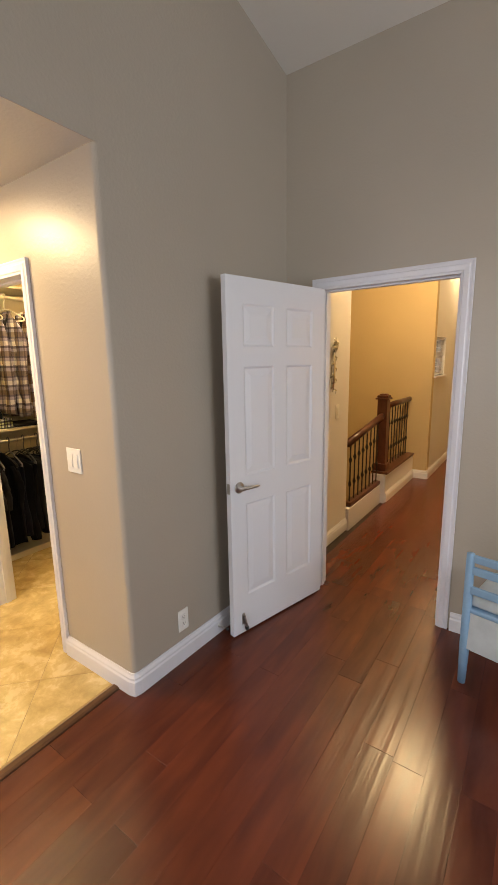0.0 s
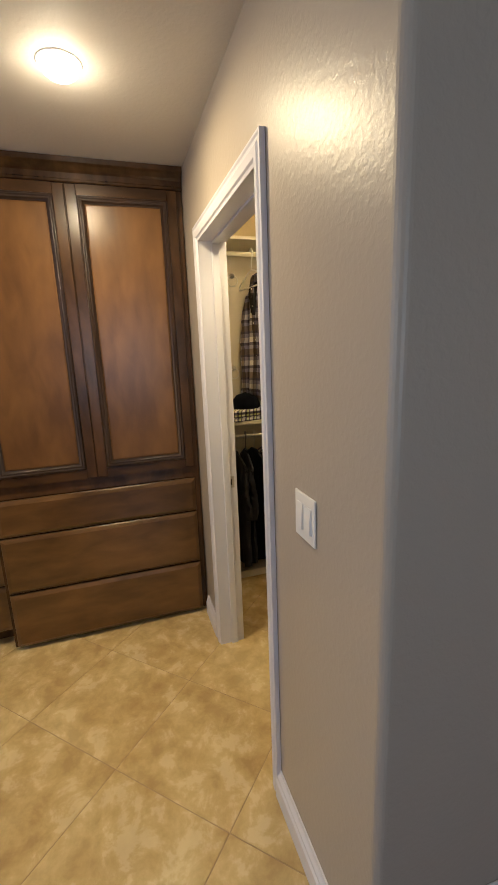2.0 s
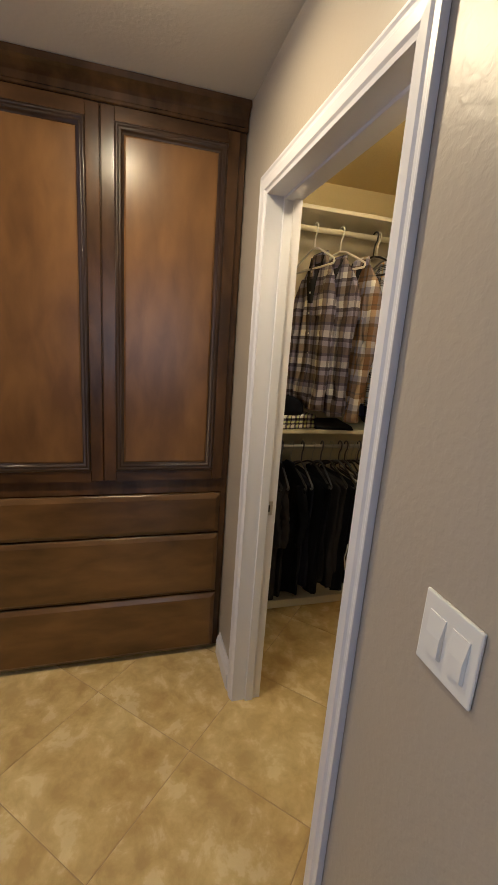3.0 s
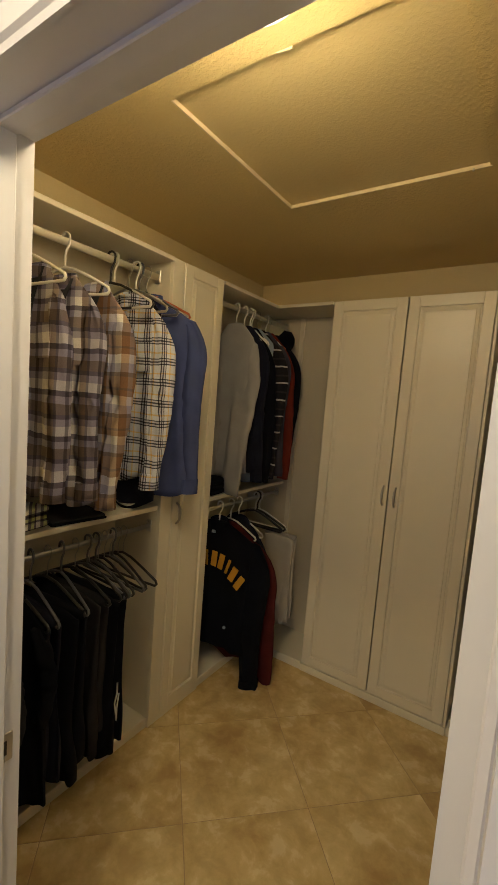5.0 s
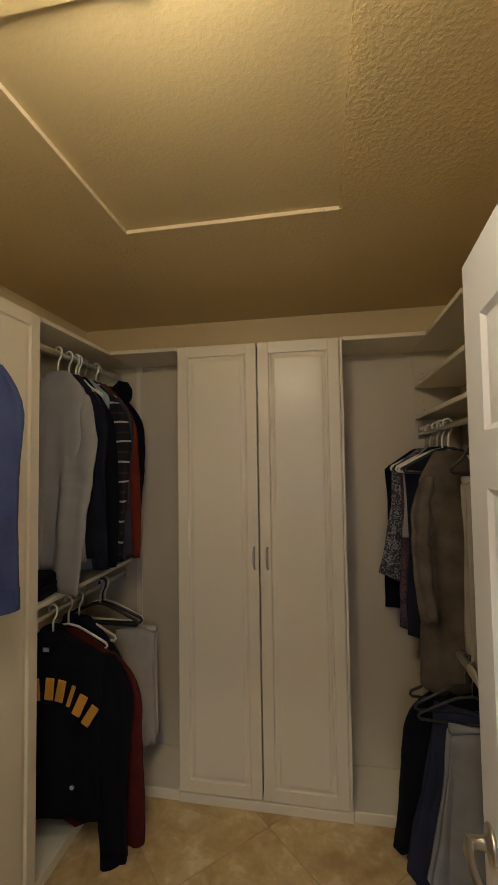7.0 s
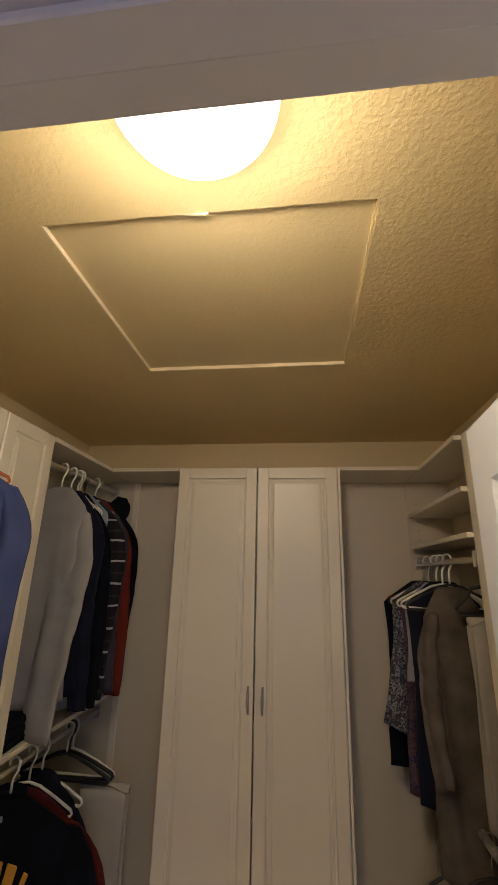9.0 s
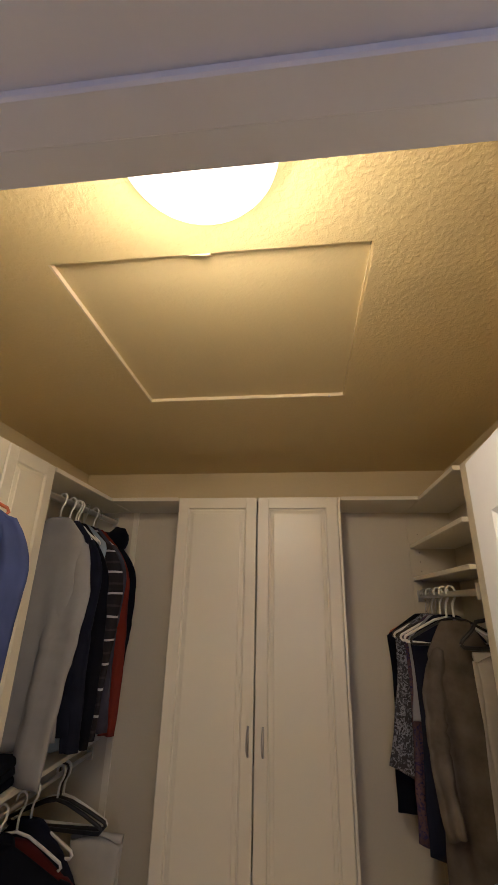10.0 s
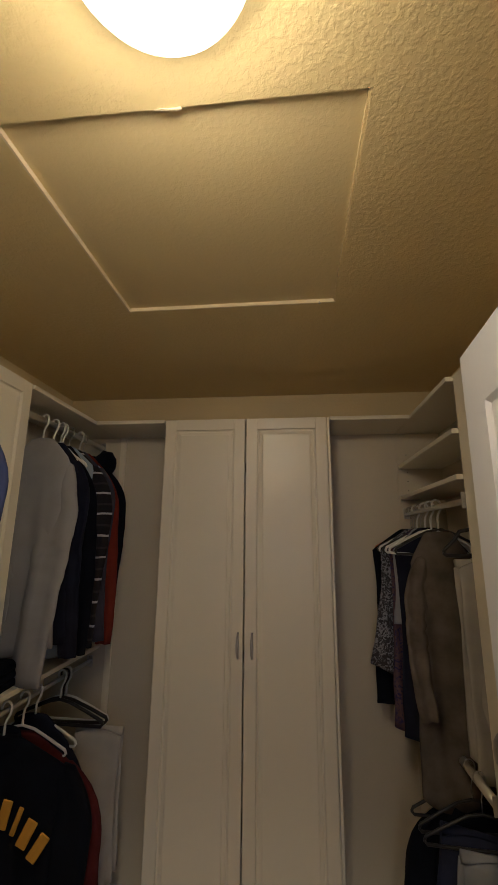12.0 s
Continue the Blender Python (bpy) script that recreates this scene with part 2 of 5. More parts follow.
PLATE = paint("plate_plastic", (0.80, 0.79, 0.76), 0.35, 0.015, 60, 0.02)
SLOT = paint("dark_slot", (0.03, 0.028, 0.025), 0.6, 0.1)
RUBBER = paint("rubber", (0.03, 0.03, 0.032), 0.7, 0.15)
WHITE_PLASTIC = paint("white_plastic", (0.78, 0.76, 0.70), 0.38, 0.04, 60, 0.03)
GREY_PLASTIC = paint("grey_plastic", (0.10, 0.10, 0.115), 0.42, 0.08, 60, 0.03)
BLACK_PLASTIC = paint("black_plastic", (0.018, 0.017, 0.017), 0.45, 0.15, 60, 0.04)
ORANGE_PLASTIC = paint("orange_wood", (0.42, 0.10, 0.025), 0.42, 0.15, 60, 0.04)
BLUE_PAINT = paint("blue_chair_paint", (0.24, 0.42, 0.62), 0.5, 0.10, 70, 0.2, 0.001)
CUSHION = cloth("pale_cushion", (0.55, 0.62, 0.66), 0.12)
SILVER = paint("silver_leaf", (0.62, 0.62, 0.58), 0.22, 0.12, 60, 0.4, 0.003, metal=1.0)
DOME = glow("lit_glass", (1.0, 0.80, 0.48), 7.0)
# paler than the ceiling: lamplight on the hatch lips put into colour; also the chip
LIT_LIP_CHIP = paint("lit_lip_and_chip", (0.66, 0.56, 0.36), 0.6, 0.10, 40, 0.2, 0.001)
CAN = glow("lit_lens", (1.0, 0.93, 0.82), 16.0)


# ---- mesh helpers ----
def mesh_of(name, bm, material, smooth=False):
    bmesh.ops.recalc_face_normals(bm, faces=bm.faces)
    me = bpy.data.meshes.new(name)
    bm.to_mesh(me)
    bm.free()
    if smooth:
        for f in me.polygons:
            f.use_smooth = True
    me.materials.append(material)
    return me


def part(name, bm, material, parent, label="", smooth=False):
    ob = new(name, mesh_of(name, bm, material, smooth))
    ob.parent = parent
    if label:
        ob["label"] = label
    return ob


def thing(name, place, label, category, group="", turn=0.0, tilt=(0, 0)):
    ob = new(name)
    ob.empty_display_size = 0.05
    ob.matrix_world = pose(*place, tilt[0], tilt[1], turn)
    return tagged(ob, label, category, group)


def fixed(name, bm, material, label, category="", smooth=False):
    ob = new(name, mesh_of(name, bm, material, smooth))
    return tagged(ob, label, category or name.split("_")[0], kind="structure")


def box(bm, x0, x1, y0, y1, z0, z1, bevel=0.0, segments=1):
    made = bmesh.ops.create_cube(bm, size=1)["verts"]
    for v in made:
        v.co = Vector((x0 + (v.co.x + 0.5) * (x1 - x0), y0 + (v.co.y + 0.5) * (y1 - y0), z0 + (v.co.z + 0.5) * (z1 - z0)))
    if bevel:
        edges = list({e for v in made for e in v.link_edges})
        bmesh.ops.bevel(bm, geom=edges, offset=bevel, segments=segments, affect="EDGES", profile=0.5)
    return bm


def boxes(*rows, bevel=0.0):
    bm = bmesh.new()
    for r in rows:
        box(bm, *r, bevel=bevel)
    return bm


def loft(bm, rings, closed=True, caps=True):
    """Skins a row of rings with the same number of points."""
    vs = [[bm.verts.new(p) for p in ring] for ring in rings]
    k = len(vs[0])
    for a, b in zip(vs, vs[1:]):
        for i in range(k if closed else k - 1):
            bm.faces.new((a[i], a[(i + 1) % k], b[(i + 1) % k], b[i]))
    if caps:
        bm.faces.new(vs[0][::-1])
        bm.faces.new(vs[-1])
    return bm


def tube(bm, points, radius, sides=8, flat=1.0):
    """A round bar along a row of points."""
    pts = [Vector(p) for p in points]
    rings, side = [], None
    for i, p in enumerate(pts):
        way = (pts[min(i + 1, len(pts) - 1)] - pts[max(i - 1, 0)]).normalized()
        if side is None:
            side = way.orthogonal().normalized()
        side = (side - way * side.dot(way)).normalized()
        up = way.cross(side)
        r = radius[i] if isinstance(radius, (list, tuple)) else radius
        rings.append([p + side * (r * math.cos(a)) + up * (r * flat * math.sin(a)) for a in (2 * math.pi * j / sides for j in range(sides))])
    return loft(bm, rings)


def lathe(bm, profile, sides=16, centre=(0, 0)):
    """Turns a row of (radius, height) about z."""
    return loft(bm, [[(centre[0] + r * math.cos(2 * math.pi * j / sides), centre[1] + r * math.sin(2 * math.pi * j / sides), z) for j in range(sides)] for r, z in profile])


def rect_rings(bm, rings):
    """Rings (x0, x1, z0, z1, y) skinned from first to last."""
    return loft(bm, [[(a, y, c), (b, y, c), (b, y, d), (a, y, d)] for a, b, c, d, y in rings])


def raised_panel(x0, x1, z0, z1, front, back, depth=0.007, groove=0.012, field=0.034, both=False):
    def step(i, y):
        return (x0 + i, x1 - i, z0 + i, z1 - i, y)
    bm = bmesh.new()
    rings = [step(0, front), step(groove * 0.7, front + depth), step(groove, front + depth), step(field, front + depth * 0.2)]
    if both:
        rear = [step(field, back - depth * 0.2), step(groove, back - depth), step(groove * 0.7, back - depth), step(0, back)]
    else:
        rear = [step(0, back)]
    return rect_rings(bm, rings[::-1] + rear[::-1] if both else rings[::-1] + rear)


def prism(outline, y0, y1):
    """An outline of (x, z) pulled from y0 to y1."""
    return loft(bmesh.new(), [[(x, y, z) for x, z in outline] for y in (y0, y1)])


def along(profile, a, b, out):
    """A moulding: profile rows of (outwards, up), pulled from a to b at floor level; out is its outward way."""
    bm = bmesh.new()
    o = Vector((*out, 0))
    return loft(bm, [[Vector((*p, 0)) + o * u + Vector((0, 0, z)) for u, z in profile] for p in (a, b)])


BASE = [(0.001, 0.0), (0.021, 0.0), (0.021, 0.074), (0.016, 0.083), (0.016, 0.093), (0.009, 0.104), (0.006, 0.114), (0.001, 0.114)]


# ---- the large structure ----
TOP = 2.45
fixed("floor_base", boxes((-1.52, 3.2, -3.1, 2.7, -0.14, -0.018), (-1.33, 1.4, 2.7, 9.2, -0.14, -0.018)), SUBFLOOR, "dark joints under the cherry floor planks", "floor")
fixed("floor_tile_bed", boxes((-3.82, -1.53, -1.6, 3.6, -0.14, -0.0022)), GROUT, "tan grout bed under the travertine tiles", "floor")

# partition with the closet door
bm = boxes((-3.70, -2.80, 1.20, 1.306, 0, TOP), (-1.995, -1.555, 1.20, 1.306, 0, TOP), (-2.80, -1.995, 1.20, 1.306, 2.059, TOP))
fixed("wall_closet", bm, WALL, "greige painted orange-peel wall with the closet doorway", "wall")

# bedroom side wall with the wide opening to the vanity area; its outer corner is rounded
R = 0.022
corner = [(-1.555, 1.20)] + [(-1.395 - R + R * math.sin(a), 1.20 + R - R * math.cos(a)) for a in (math.pi / 2 * k / 6 for k in range(7))] + [(-1.338, 2.60), (-1.555, 2.60)]
bm = loft(bmesh.new(), [[(x, y, z) for x, y in corner] for z in (0, TOP + 0.006)])
loft(bm, [[(-1.555, -0.75, z), (-1.395, -0.75, z), (-1.395, 1.222, z), (-1.338, 2.60, z), (-1.555, 2.60, z)] for z in (TOP + 0.006, 4.6)])
box(bm, -1.555, -1.395, -3.0, -0.75, 0, 4.6)
box(bm, -1.3972, -1.3945, -0.75, 1.2225, TOP - 0.0004, TOP + 0.0058)
wall = fixed("wall_west", bm, WALL, "greige bedroom wall with a rounded corner and wide opening", "wall")
bm = boxes((-3.70, -1.555, 2.60, 2.75, 2.452 + 0.2, 4.6))
fixed("wall_upper", bm, WALL, "plain greige wall above the closet", "wall")

# bedroom north wall with the hall door
bm = boxes((-1.395, -1.09, 2.60, 2.72, 0, 4.6), (-0.275, 3.1, 2.60, 2.72, 0, 4.6), (-1.09, -0.275, 2.60, 2.72, 2.057, 4.6))
fixed("wall_north", bm, WALL, "greige bedroom wall with the hall doorway", "wall")
bm = boxes((3.1, 3.25, -3.0, 0.30, 0, 4.6), (3.1, 3.25, 2.0, 2.72, 0, 4.6), (3.1, 3.25, 0.30, 2.0, 0, 0.85), (3.1, 3.25, 0.30, 2.0, 2.35, 4.6))
fixed("wall_east", bm, WALL, "greige bedroom wall with a window opening", "wall")
# unseen wall; its opening is assumed, made for the added south fill
fixed("wall_south", boxes((-1.555, -1.25, -3.15, -3.0, 0, 4.6), (0.35, 3.25, -3.15, -3.0, 0, 4.6), (-1.25, 0.35, -3.15, -3.0, 0, 0.85), (-1.25, 0.35, -3.15, -3.0, 2.35, 4.6)), WALL, "greige bedroom wall with a window opening", "wall")

# vaulted bedroom ceiling: rises southwards to a ridge
def vault(y):
    return 3.31 + 0.25 * (2.6 - y) if y > -0.2 else 4.01 - 0.25 * (-0.2 - y)
bm = loft(bmesh.new(), [[(x, 2.74, vault(2.74)), (x, -0.2, vault(-0.2)), (x, -3.1, vault(-3.1)), (x, -3.1, 4.7), (x, 2.74, 4.7)] for x in (-1.395, 3.1)])
fixed("ceiling_bedroom", bm, CEIL, "off-white vaulted bedroom ceiling", "ceiling")
fixed("ceiling_bath", boxes((-3.70, -1.557, -1.5, 1.20, TOP, 2.6), (-1.557, -1.3975, -0.75, 1.1995, TOP, TOP + 0.0055)), CEIL, "off-white flat ceiling over the vanity area", "ceiling")

# closet shell
HX0, HX1, HY0, HY1, CZ = -2.962, -2.213, 1.797, 2.518, 2.446
bm = boxes((-3.70, HX0, 1.316, 3.485, CZ, 2.62), (HX1, -1.555, 1.316, 3.485, CZ, 2.62), (HX0, HX1, 1.316, HY0, CZ, 2.62), (HX0, HX1, HY1, 3.485, CZ, 2.62))
fixed("ceiling_closet", bm, CLOSET_CEIL, "tan knockdown-textured closet ceiling with a hatch opening", "ceiling")
fixed("wall_closet_left", boxes((-3.82, -3.70, -1.6, 3.585, 0, 2.62)), CLOSET_WALL, "tan painted wall behind the closet shelving", "wall")
fixed("wall_closet_back", boxes((-3.70, -1.45, 3.485, 3.585, 0, 2.62)), CLOSET_WALL, "tan painted back wall of the closet", "wall")
fixed("wall_closet_side", boxes((-1.567, -1.555, 1.316, 3.485, 0, CZ), (-1.555, -1.45, 2.602, 3.485, 0, 2.62)), CLOSET_WALL, "tan painted side wall of the closet", "wall")
fixed("wall_closet_inner", boxes((-3.70, -2.80, 1.306, 1.316, 0, CZ), (-1.995, -1.567, 1.306, 1.316, 0, CZ), (-2.80, -1.995, 1.306, 1.316, 2.059, CZ)), CLOSET_WALL, "tan painted inner face of the closet partition", "wall")
fixed("wall_bath_south", boxes((-3.70, -2.9, -1.6, -1.5, 0, TOP), (-1.8, -1.555, -1.6, -1.5, 0, TOP), (-2.9, -1.8, -1.6, -1.5, 0, 1.2), (-2.9, -1.8, -1.6, -1.5, 2.1, TOP)), WALL, "greige wall of the vanity area with a window", "wall")

# hall shell
fixed("wall_hall_left", boxes((-1.45, -1.33, 2.72, 3.73, 0, 3.4)), PALE, "pale painted hall wall beside the doorway", "wall")
fixed("wall_stairwell", boxes((-4.2, -1.07, 5.95, 6.07, -2.6, 3.4)), HALL, "golden tan stairwell wall", "wall")
bm = boxes((-1.19, -1.07, 6.07, 6.09, 0, 3.4), (-1.19, -1.07, 6.73, 9.2, 0, 3.4), (-1.19, -1.07, 6.09, 6.73, 0, 1.38), (-1.19, -1.07, 6.09, 6.73, 1.90, 3.4))
fixed("wall_hall_far_left", bm, PALE, "pale cream hall wall with a small window", "wall")
fixed("wall_hall_end", boxes((-1.19, 1.4, 9.2, 9.3, 0, 3.4)), HALL, "plain golden tan end wall of the hall", "wall")
fixed("wall_hall_right", boxes((1.2, 1.32, 2.72, 9.2, 0, 3.4)), HALL, "plain tan hall wall", "wall")
fixed("wall_stair_west", boxes((-4.2, -4.08, 3.585, 5.95, -2.6, 3.4), (-4.08, -1.45, 3.61, 3.73, -2.6, 3.4)), HALL, "golden tan stairwell side walls", "wall")
fixed("ceiling_hall", boxes((-4.2, 1.4, 2.72, 9.3, 3.4, 3.5)), CEIL, "off-white hall ceiling", "ceiling")
fixed("stair_floor", boxes((-4.2, -1.33, 3.585, 6.0, -2.7, -2.6)), PLANK, "cherry floor below the stairwell", "floor")
fixed("wall_stair_edge", boxes((-1.42, -1.33, 3.73, 5.95, -2.6, -0.02)), HALL, "tan edge of the landing over the stairwell", "wall")


# ---- baseboards, casings ----
def skirting(name, a, b, out):
    return fixed(name, along(BASE, a, b, out), TRIM, "white painted profiled baseboard", "baseboard")


skirting("baseboard_closet_wall", (-1.951, 1.20), (-1.417, 1.20), (0, -1))
skirting("baseboard_bath_corner", (-3.10, 1.20), (-2.857, 1.20), (0, -1))
skirting("baseboard_west", (-1.395, 1.222), (-1.338, 2.60), (1, 0))
bm = bmesh.new()
loft(bm, [[(-1.417 + 0.012 * i + (0.0 if i == 0 else 0.010 + u), 1.222 - 0.012 * (1 - i) - (0.0 if i == 1 else 0.010 + u), z) if i in (0, 1) else (-1.401 + 0.85 * u, 1.206 - 0.85 * u, z) for u, z in BASE] for i in (0, 0.5, 1)])
fixed("baseboard_corner", bm, TRIM, "white mitred baseboard corner block", "baseboard")
skirting("baseboard_north", (-0.212, 2.60), (3.1, 2.60), (0, -1))
skirting("baseboard_hall", (-1.33, 2.74), (-1.33, 3.73), (1, 0))
skirting("baseboard_hall_end", (-1.45, 3.73), (-1.314, 3.73), (0, 1))
skirting("baseboard_stairwell", (-1.25, 5.95), (-1.054, 5.95), (0, -1))
skirting("baseboard_far_left", (-1.07, 5.95), (-1.07, 9.2), (1, 0))
fixed("threshold", along([(0.001, -0.01), (0.048, -0.01), (0.046, 0.004), (0.036, 0.010), (0.012, 0.010), (0.002, 0.004)], (-1.543, -0.75), (-1.543, 1.184), (1, 0)), STRIP, "brown wooden transition strip between tile and planks", "trim")


def casing(name, x0, x1, top, y, out, reveal_y0, reveal_y1, mid):
    """Profiled casing round a doorway in a wall that runs along x, with its jambs and stops."""
    w = 0.066
    prof = [(0.0, 0.001), (0.0, 0.009), (0.010, 0.011), (0.016, 0.016), (0.040, 0.018), (0.046, 0.014), (0.054, 0.014), (0.060, 0.017), (w, 0.017), (w, 0.001)]
    rows = []
    for (cx, sx, cz, sz) in ((x0, -1, 0, 0), (x0, -1, top, 1), (x1, 1, top, 1), (x1, 1, 0, 0)):
        rows.append([(cx + sx * u, y + out * v, cz + sz * u) for u, v in prof])
    frame_ = fixed(name, loft(bmesh.new(), rows), TRIM, "white painted profiled door casing", "casing")
    bm = boxes((x0 - 0.014, x0, reveal_y0, reveal_y1, 0, top), (x1, x1 + 0.014, reveal_y0, reveal_y1, 0, top), (x0 - 0.014, x1 + 0.014, reveal_y0, reveal_y1, top, top + 0.014))
    jamb = part("jamb", bm, TRIM, frame_)
    part("door_stop", boxes((x0, x0 + 0.011, mid - 0.035, mid, 0, top), (x1 - 0.011, x1, mid - 0.035, mid, 0, top), (x0 + 0.011, x1 - 0.011, mid - 0.035, mid, top - 0.011, top), bevel=0.002), TRIM, frame_)
    return frame_


closet_case = casing("door_casing_closet", -2.787, -2.009, 2.040, 1.20, -1, 1.198, 1.320, 1.285)
casing("door_casing_hall", -1.075, -0.290, 2.040, 2.60, -1, 2.598, 2.722, 2.675)
plate = part("strike_plate", boxes((-2.789, -2.7855, 1.262, 1.306, 0.885, 0.945), bevel=0.001), NICKEL, closet_case, "brushed nickel strike plate")
part("strike_hole", boxes((-2.7858, -2.7850, 1.276, 1.294, 0.900, 0.930)), SLOT, plate)


# ---- doors ----
def six_panel_door(name, hinge, turn, width, label, lever_side=1):
    """A moulded six-panel door; local x runs from hinge to free edge, y through its thickness."""
    h, t, gap = 2.030, 0.035, 0.010
    d = thing(name, (hinge[0], hinge[1], gap), label, "door", turn=turn)
    st, ms = 0.112, 0.100
    cols = [(st, (width - ms) / 2), ((width + ms) / 2, width - st)]
    rows = [(0.235, 0.800), (0.965, 1.570), (1.675, 1.895)]
    bm = bmesh.new()
    for a, b in ((0, st), (width - st, width)):
        box(bm, a, b, 0, t, 0, h)
    for a, b in ((0, 0.235), (0.800, 0.965), (1.570, 1.675), (1.895, h)):
        box(bm, st, width - st, 0, t, a, b)
    for a, b in rows:
        box(bm, cols[0][1], cols[1][0], 0, t, a, b)
    part("door_frame", bm, DOOR, d)
    for c in cols:
        for r in rows:
            part("panel", raised_panel(c[0], c[1], r[0], r[1], 0.0, t, 0.008, 0.016, 0.052, True), DOOR, d)
    for side, face in ((-1, 0.0), (1, t)):
        rose = bmesh.new()
        prof = [(0.0, 0.0), (0.031, 0.0), (0.033, 0.004), (0.030, 0.009), (0.016, 0.012), (0.012, 0.018), (0.011, 0.045), (0.0, 0.047)]
        lathe(rose, [(max(r, 0.0005), z) for r, z in prof], 20)
        bmesh.ops.transform(rose, matrix=pose(width - 0.062, face, 0.905, 90 * (1 if side < 0 else -1)), verts=rose.verts)
        lv = part("door_lever", rose, NICKEL, d, "satin nickel lever handle", True)
        arm = tube(bmesh.new(), [(width - 0.062, face + side * 0.040, 0.905), (width - 0.090, face + side * 0.048, 0.907), (width - 0.125, face + side * 0.050, 0.907), (width - 0.165, face + side * 0.046, 0.903), (width - 0.178, face + side * 0.043, 0.902)], [0.010, 0.011, 0.010, 0.008, 0.006], 10, 0.8)
        part("lever_arm", arm, NICKEL, lv, "", True)
    part("latch_plate", boxes((width - 0.001, width + 0.0015, 0.005, 0.030, 0.875, 0.935), bevel=0.0007), NICKEL, d, "nickel latch plate")
    for z in (0.2, 1.0, 1.8):
        part("hinge", tube(bmesh.new(), [(-0.004, -0.005, z - 0.045), (-0.004, -0.005, z + 0.045)], 0.006, 8), NICKEL, d)
    return d


d = six_panel_door("bedroom_door", (-1.083, 2.578), -104.2, 0.785, "white six-panel bedroom door standing open near the wall")
# kick-down stop on the door foot
k = part("kick_stop", boxes((0.700, 0.724, 0.0352, 0.040, 0.055, 0.125), bevel=0.002), NICKEL, d, "nickel kick-down door stop")
part("stop_arm", tube(bmesh.new(), [(0.712, 0.044, 0.115), (0.706, 0.050, 0.075), (0.698, 0.050, 0.040)], [0.007, 0.007, 0.008], 8), NICKEL, k)
part("rubber_tip", lathe(bmesh.new(), [(0.0005, 0.018), (0.010, 0.020), (0.012, 0.034), (0.009, 0.042), (0.0005, 0.043)], 10, (0.698, 0.050)), RUBBER, k)
d = six_panel_door("closet_door", (-2.012, 1.345), 85.6, 0.757, "white six-panel closet door standing open into the closet")

s = thing("door_stopper", (-1.354, 1.80, 0.055), "spring door stop screwed to the white baseboard", "door stop")
part("base_cup", tube(bmesh.new(), [(0, 0, 0), (0.008, 0, 0)], [0.011, 0.009], 12), NICKEL, s)
coil = [(0.008 + 0.0011 * k, 0.006 * math.cos(k * 0.8), 0.006 * math.sin(k * 0.8)) for k in range(50)]
part("spring", tube(bmesh.new(), coil, 0.0012, 5), NICKEL, s)
part("tip", tube(bmesh.new(), [(0.062, 0, 0), (0.067, 0, 0), (0.078, 0, 0)], [0.008, 0.009, 0.007], 10), RUBBER, s)


# ---- switches, outlet ----
def wall_plate(name, place, turn, width, label, category, gangs, outlet=False, height=0.122):
    s = thing(name, place, label, category, turn=turn)
    part("plate", box(bmesh.new(), -width / 2, width / 2, -0.006, 0, -height / 2, height / 2, 0.003, 2), PLATE, s)
    for g in range(gangs):
        cx = (g - (gangs - 1) / 2) * 0.046
        if outlet:
            for cz in (-0.020, 0.020):
                r = part("receptacle", box(bmesh.new(), -0.017, 0.017, -0.0085, -0.006, cz - 0.014, cz + 0.014, 0.004, 2), PLATE, s)
                part("slot", boxes((-0.009, -0.006, -0.0089, -0.0085, cz - 0.002, cz + 0.008), (0.005, 0.008, -0.0089, -0.0085, cz - 0.002, cz + 0.007), (-0.002, 0.002, -0.0089, -0.0085, cz - 0.010, cz - 0.006)), SLOT, r)
        else:
            part("rocker", rect_rings(bmesh.new(), [(cx - 0.0165, cx + 0.0165, -0.034, 0.034, -0.006), (cx - 0.0165, cx + 0.0165, -0.034, 0.034, -0.008), (cx - 0.014, cx + 0.014, -0.031, 0.0, -0.0115)]), PLATE, s)
    return s


wall_plate("light_switch", (-1.722, 1.20, 1.148), 0, 0.112, "white double rocker light switch on the greige wall", "light switch", 2)
wall_plate("wall_outlet", (-1.3815, 1.535, 0.230), 87.6, 0.072, "white double outlet above the baseboard", "outlet", 1, True)
wall_plate("light_switch", (-1.33, 3.47, 1.17), 90, 0.075, "white light switch on the hall wall", "light switch", 1)


# ---- lamps ----
s = thing("dome_light", (-2.542, 1.555, CZ), "lit frosted glass dome light on the closet ceiling", "ceiling light")
part("base_ring", lathe(bmesh.new(), [(0.116, 0.0), (0.124, -0.002), (0.126, -0.016), (0.118, -0.018), (0.114, -0.014)], 40), WHITE_PLASTIC, s, "", True)
dome = part("glass_dome", lathe(bmesh.new(), [(0.128, -0.012), (0.136, -0.018)] + [(0.137 * math.cos(a), -0.024 - 0.062 * math.sin(a)) for a in (math.pi / 2 * k / 8 for k in range(8))] + [(0.002, -0.086)], 40), DOME, s, "glowing frosted glass dome", True)
dome.visible_shadow = False


def can_light(place):
    s = thing("recessed_light", place, "lit recessed can light with a white trim ring", "ceiling light", "recessed lights")
    part("trim_ring", lathe(bmesh.new(), [(0.057, -0.0005), (0.058, -0.003), (0.066, -0.003), (0.069, -0.0005)], 32), WHITE_PLASTIC, s, "", True)
    ln = part("lens", lathe(bmesh.new(), [(0.056, -0.001), (0.057, -0.012), (0.052, -0.026), (0.038, -0.037), (0.018, -0.042), (0.001, -0.043)], 28), CAN, s, "glowing lens", True)
    ln.visible_shadow = False
    return s


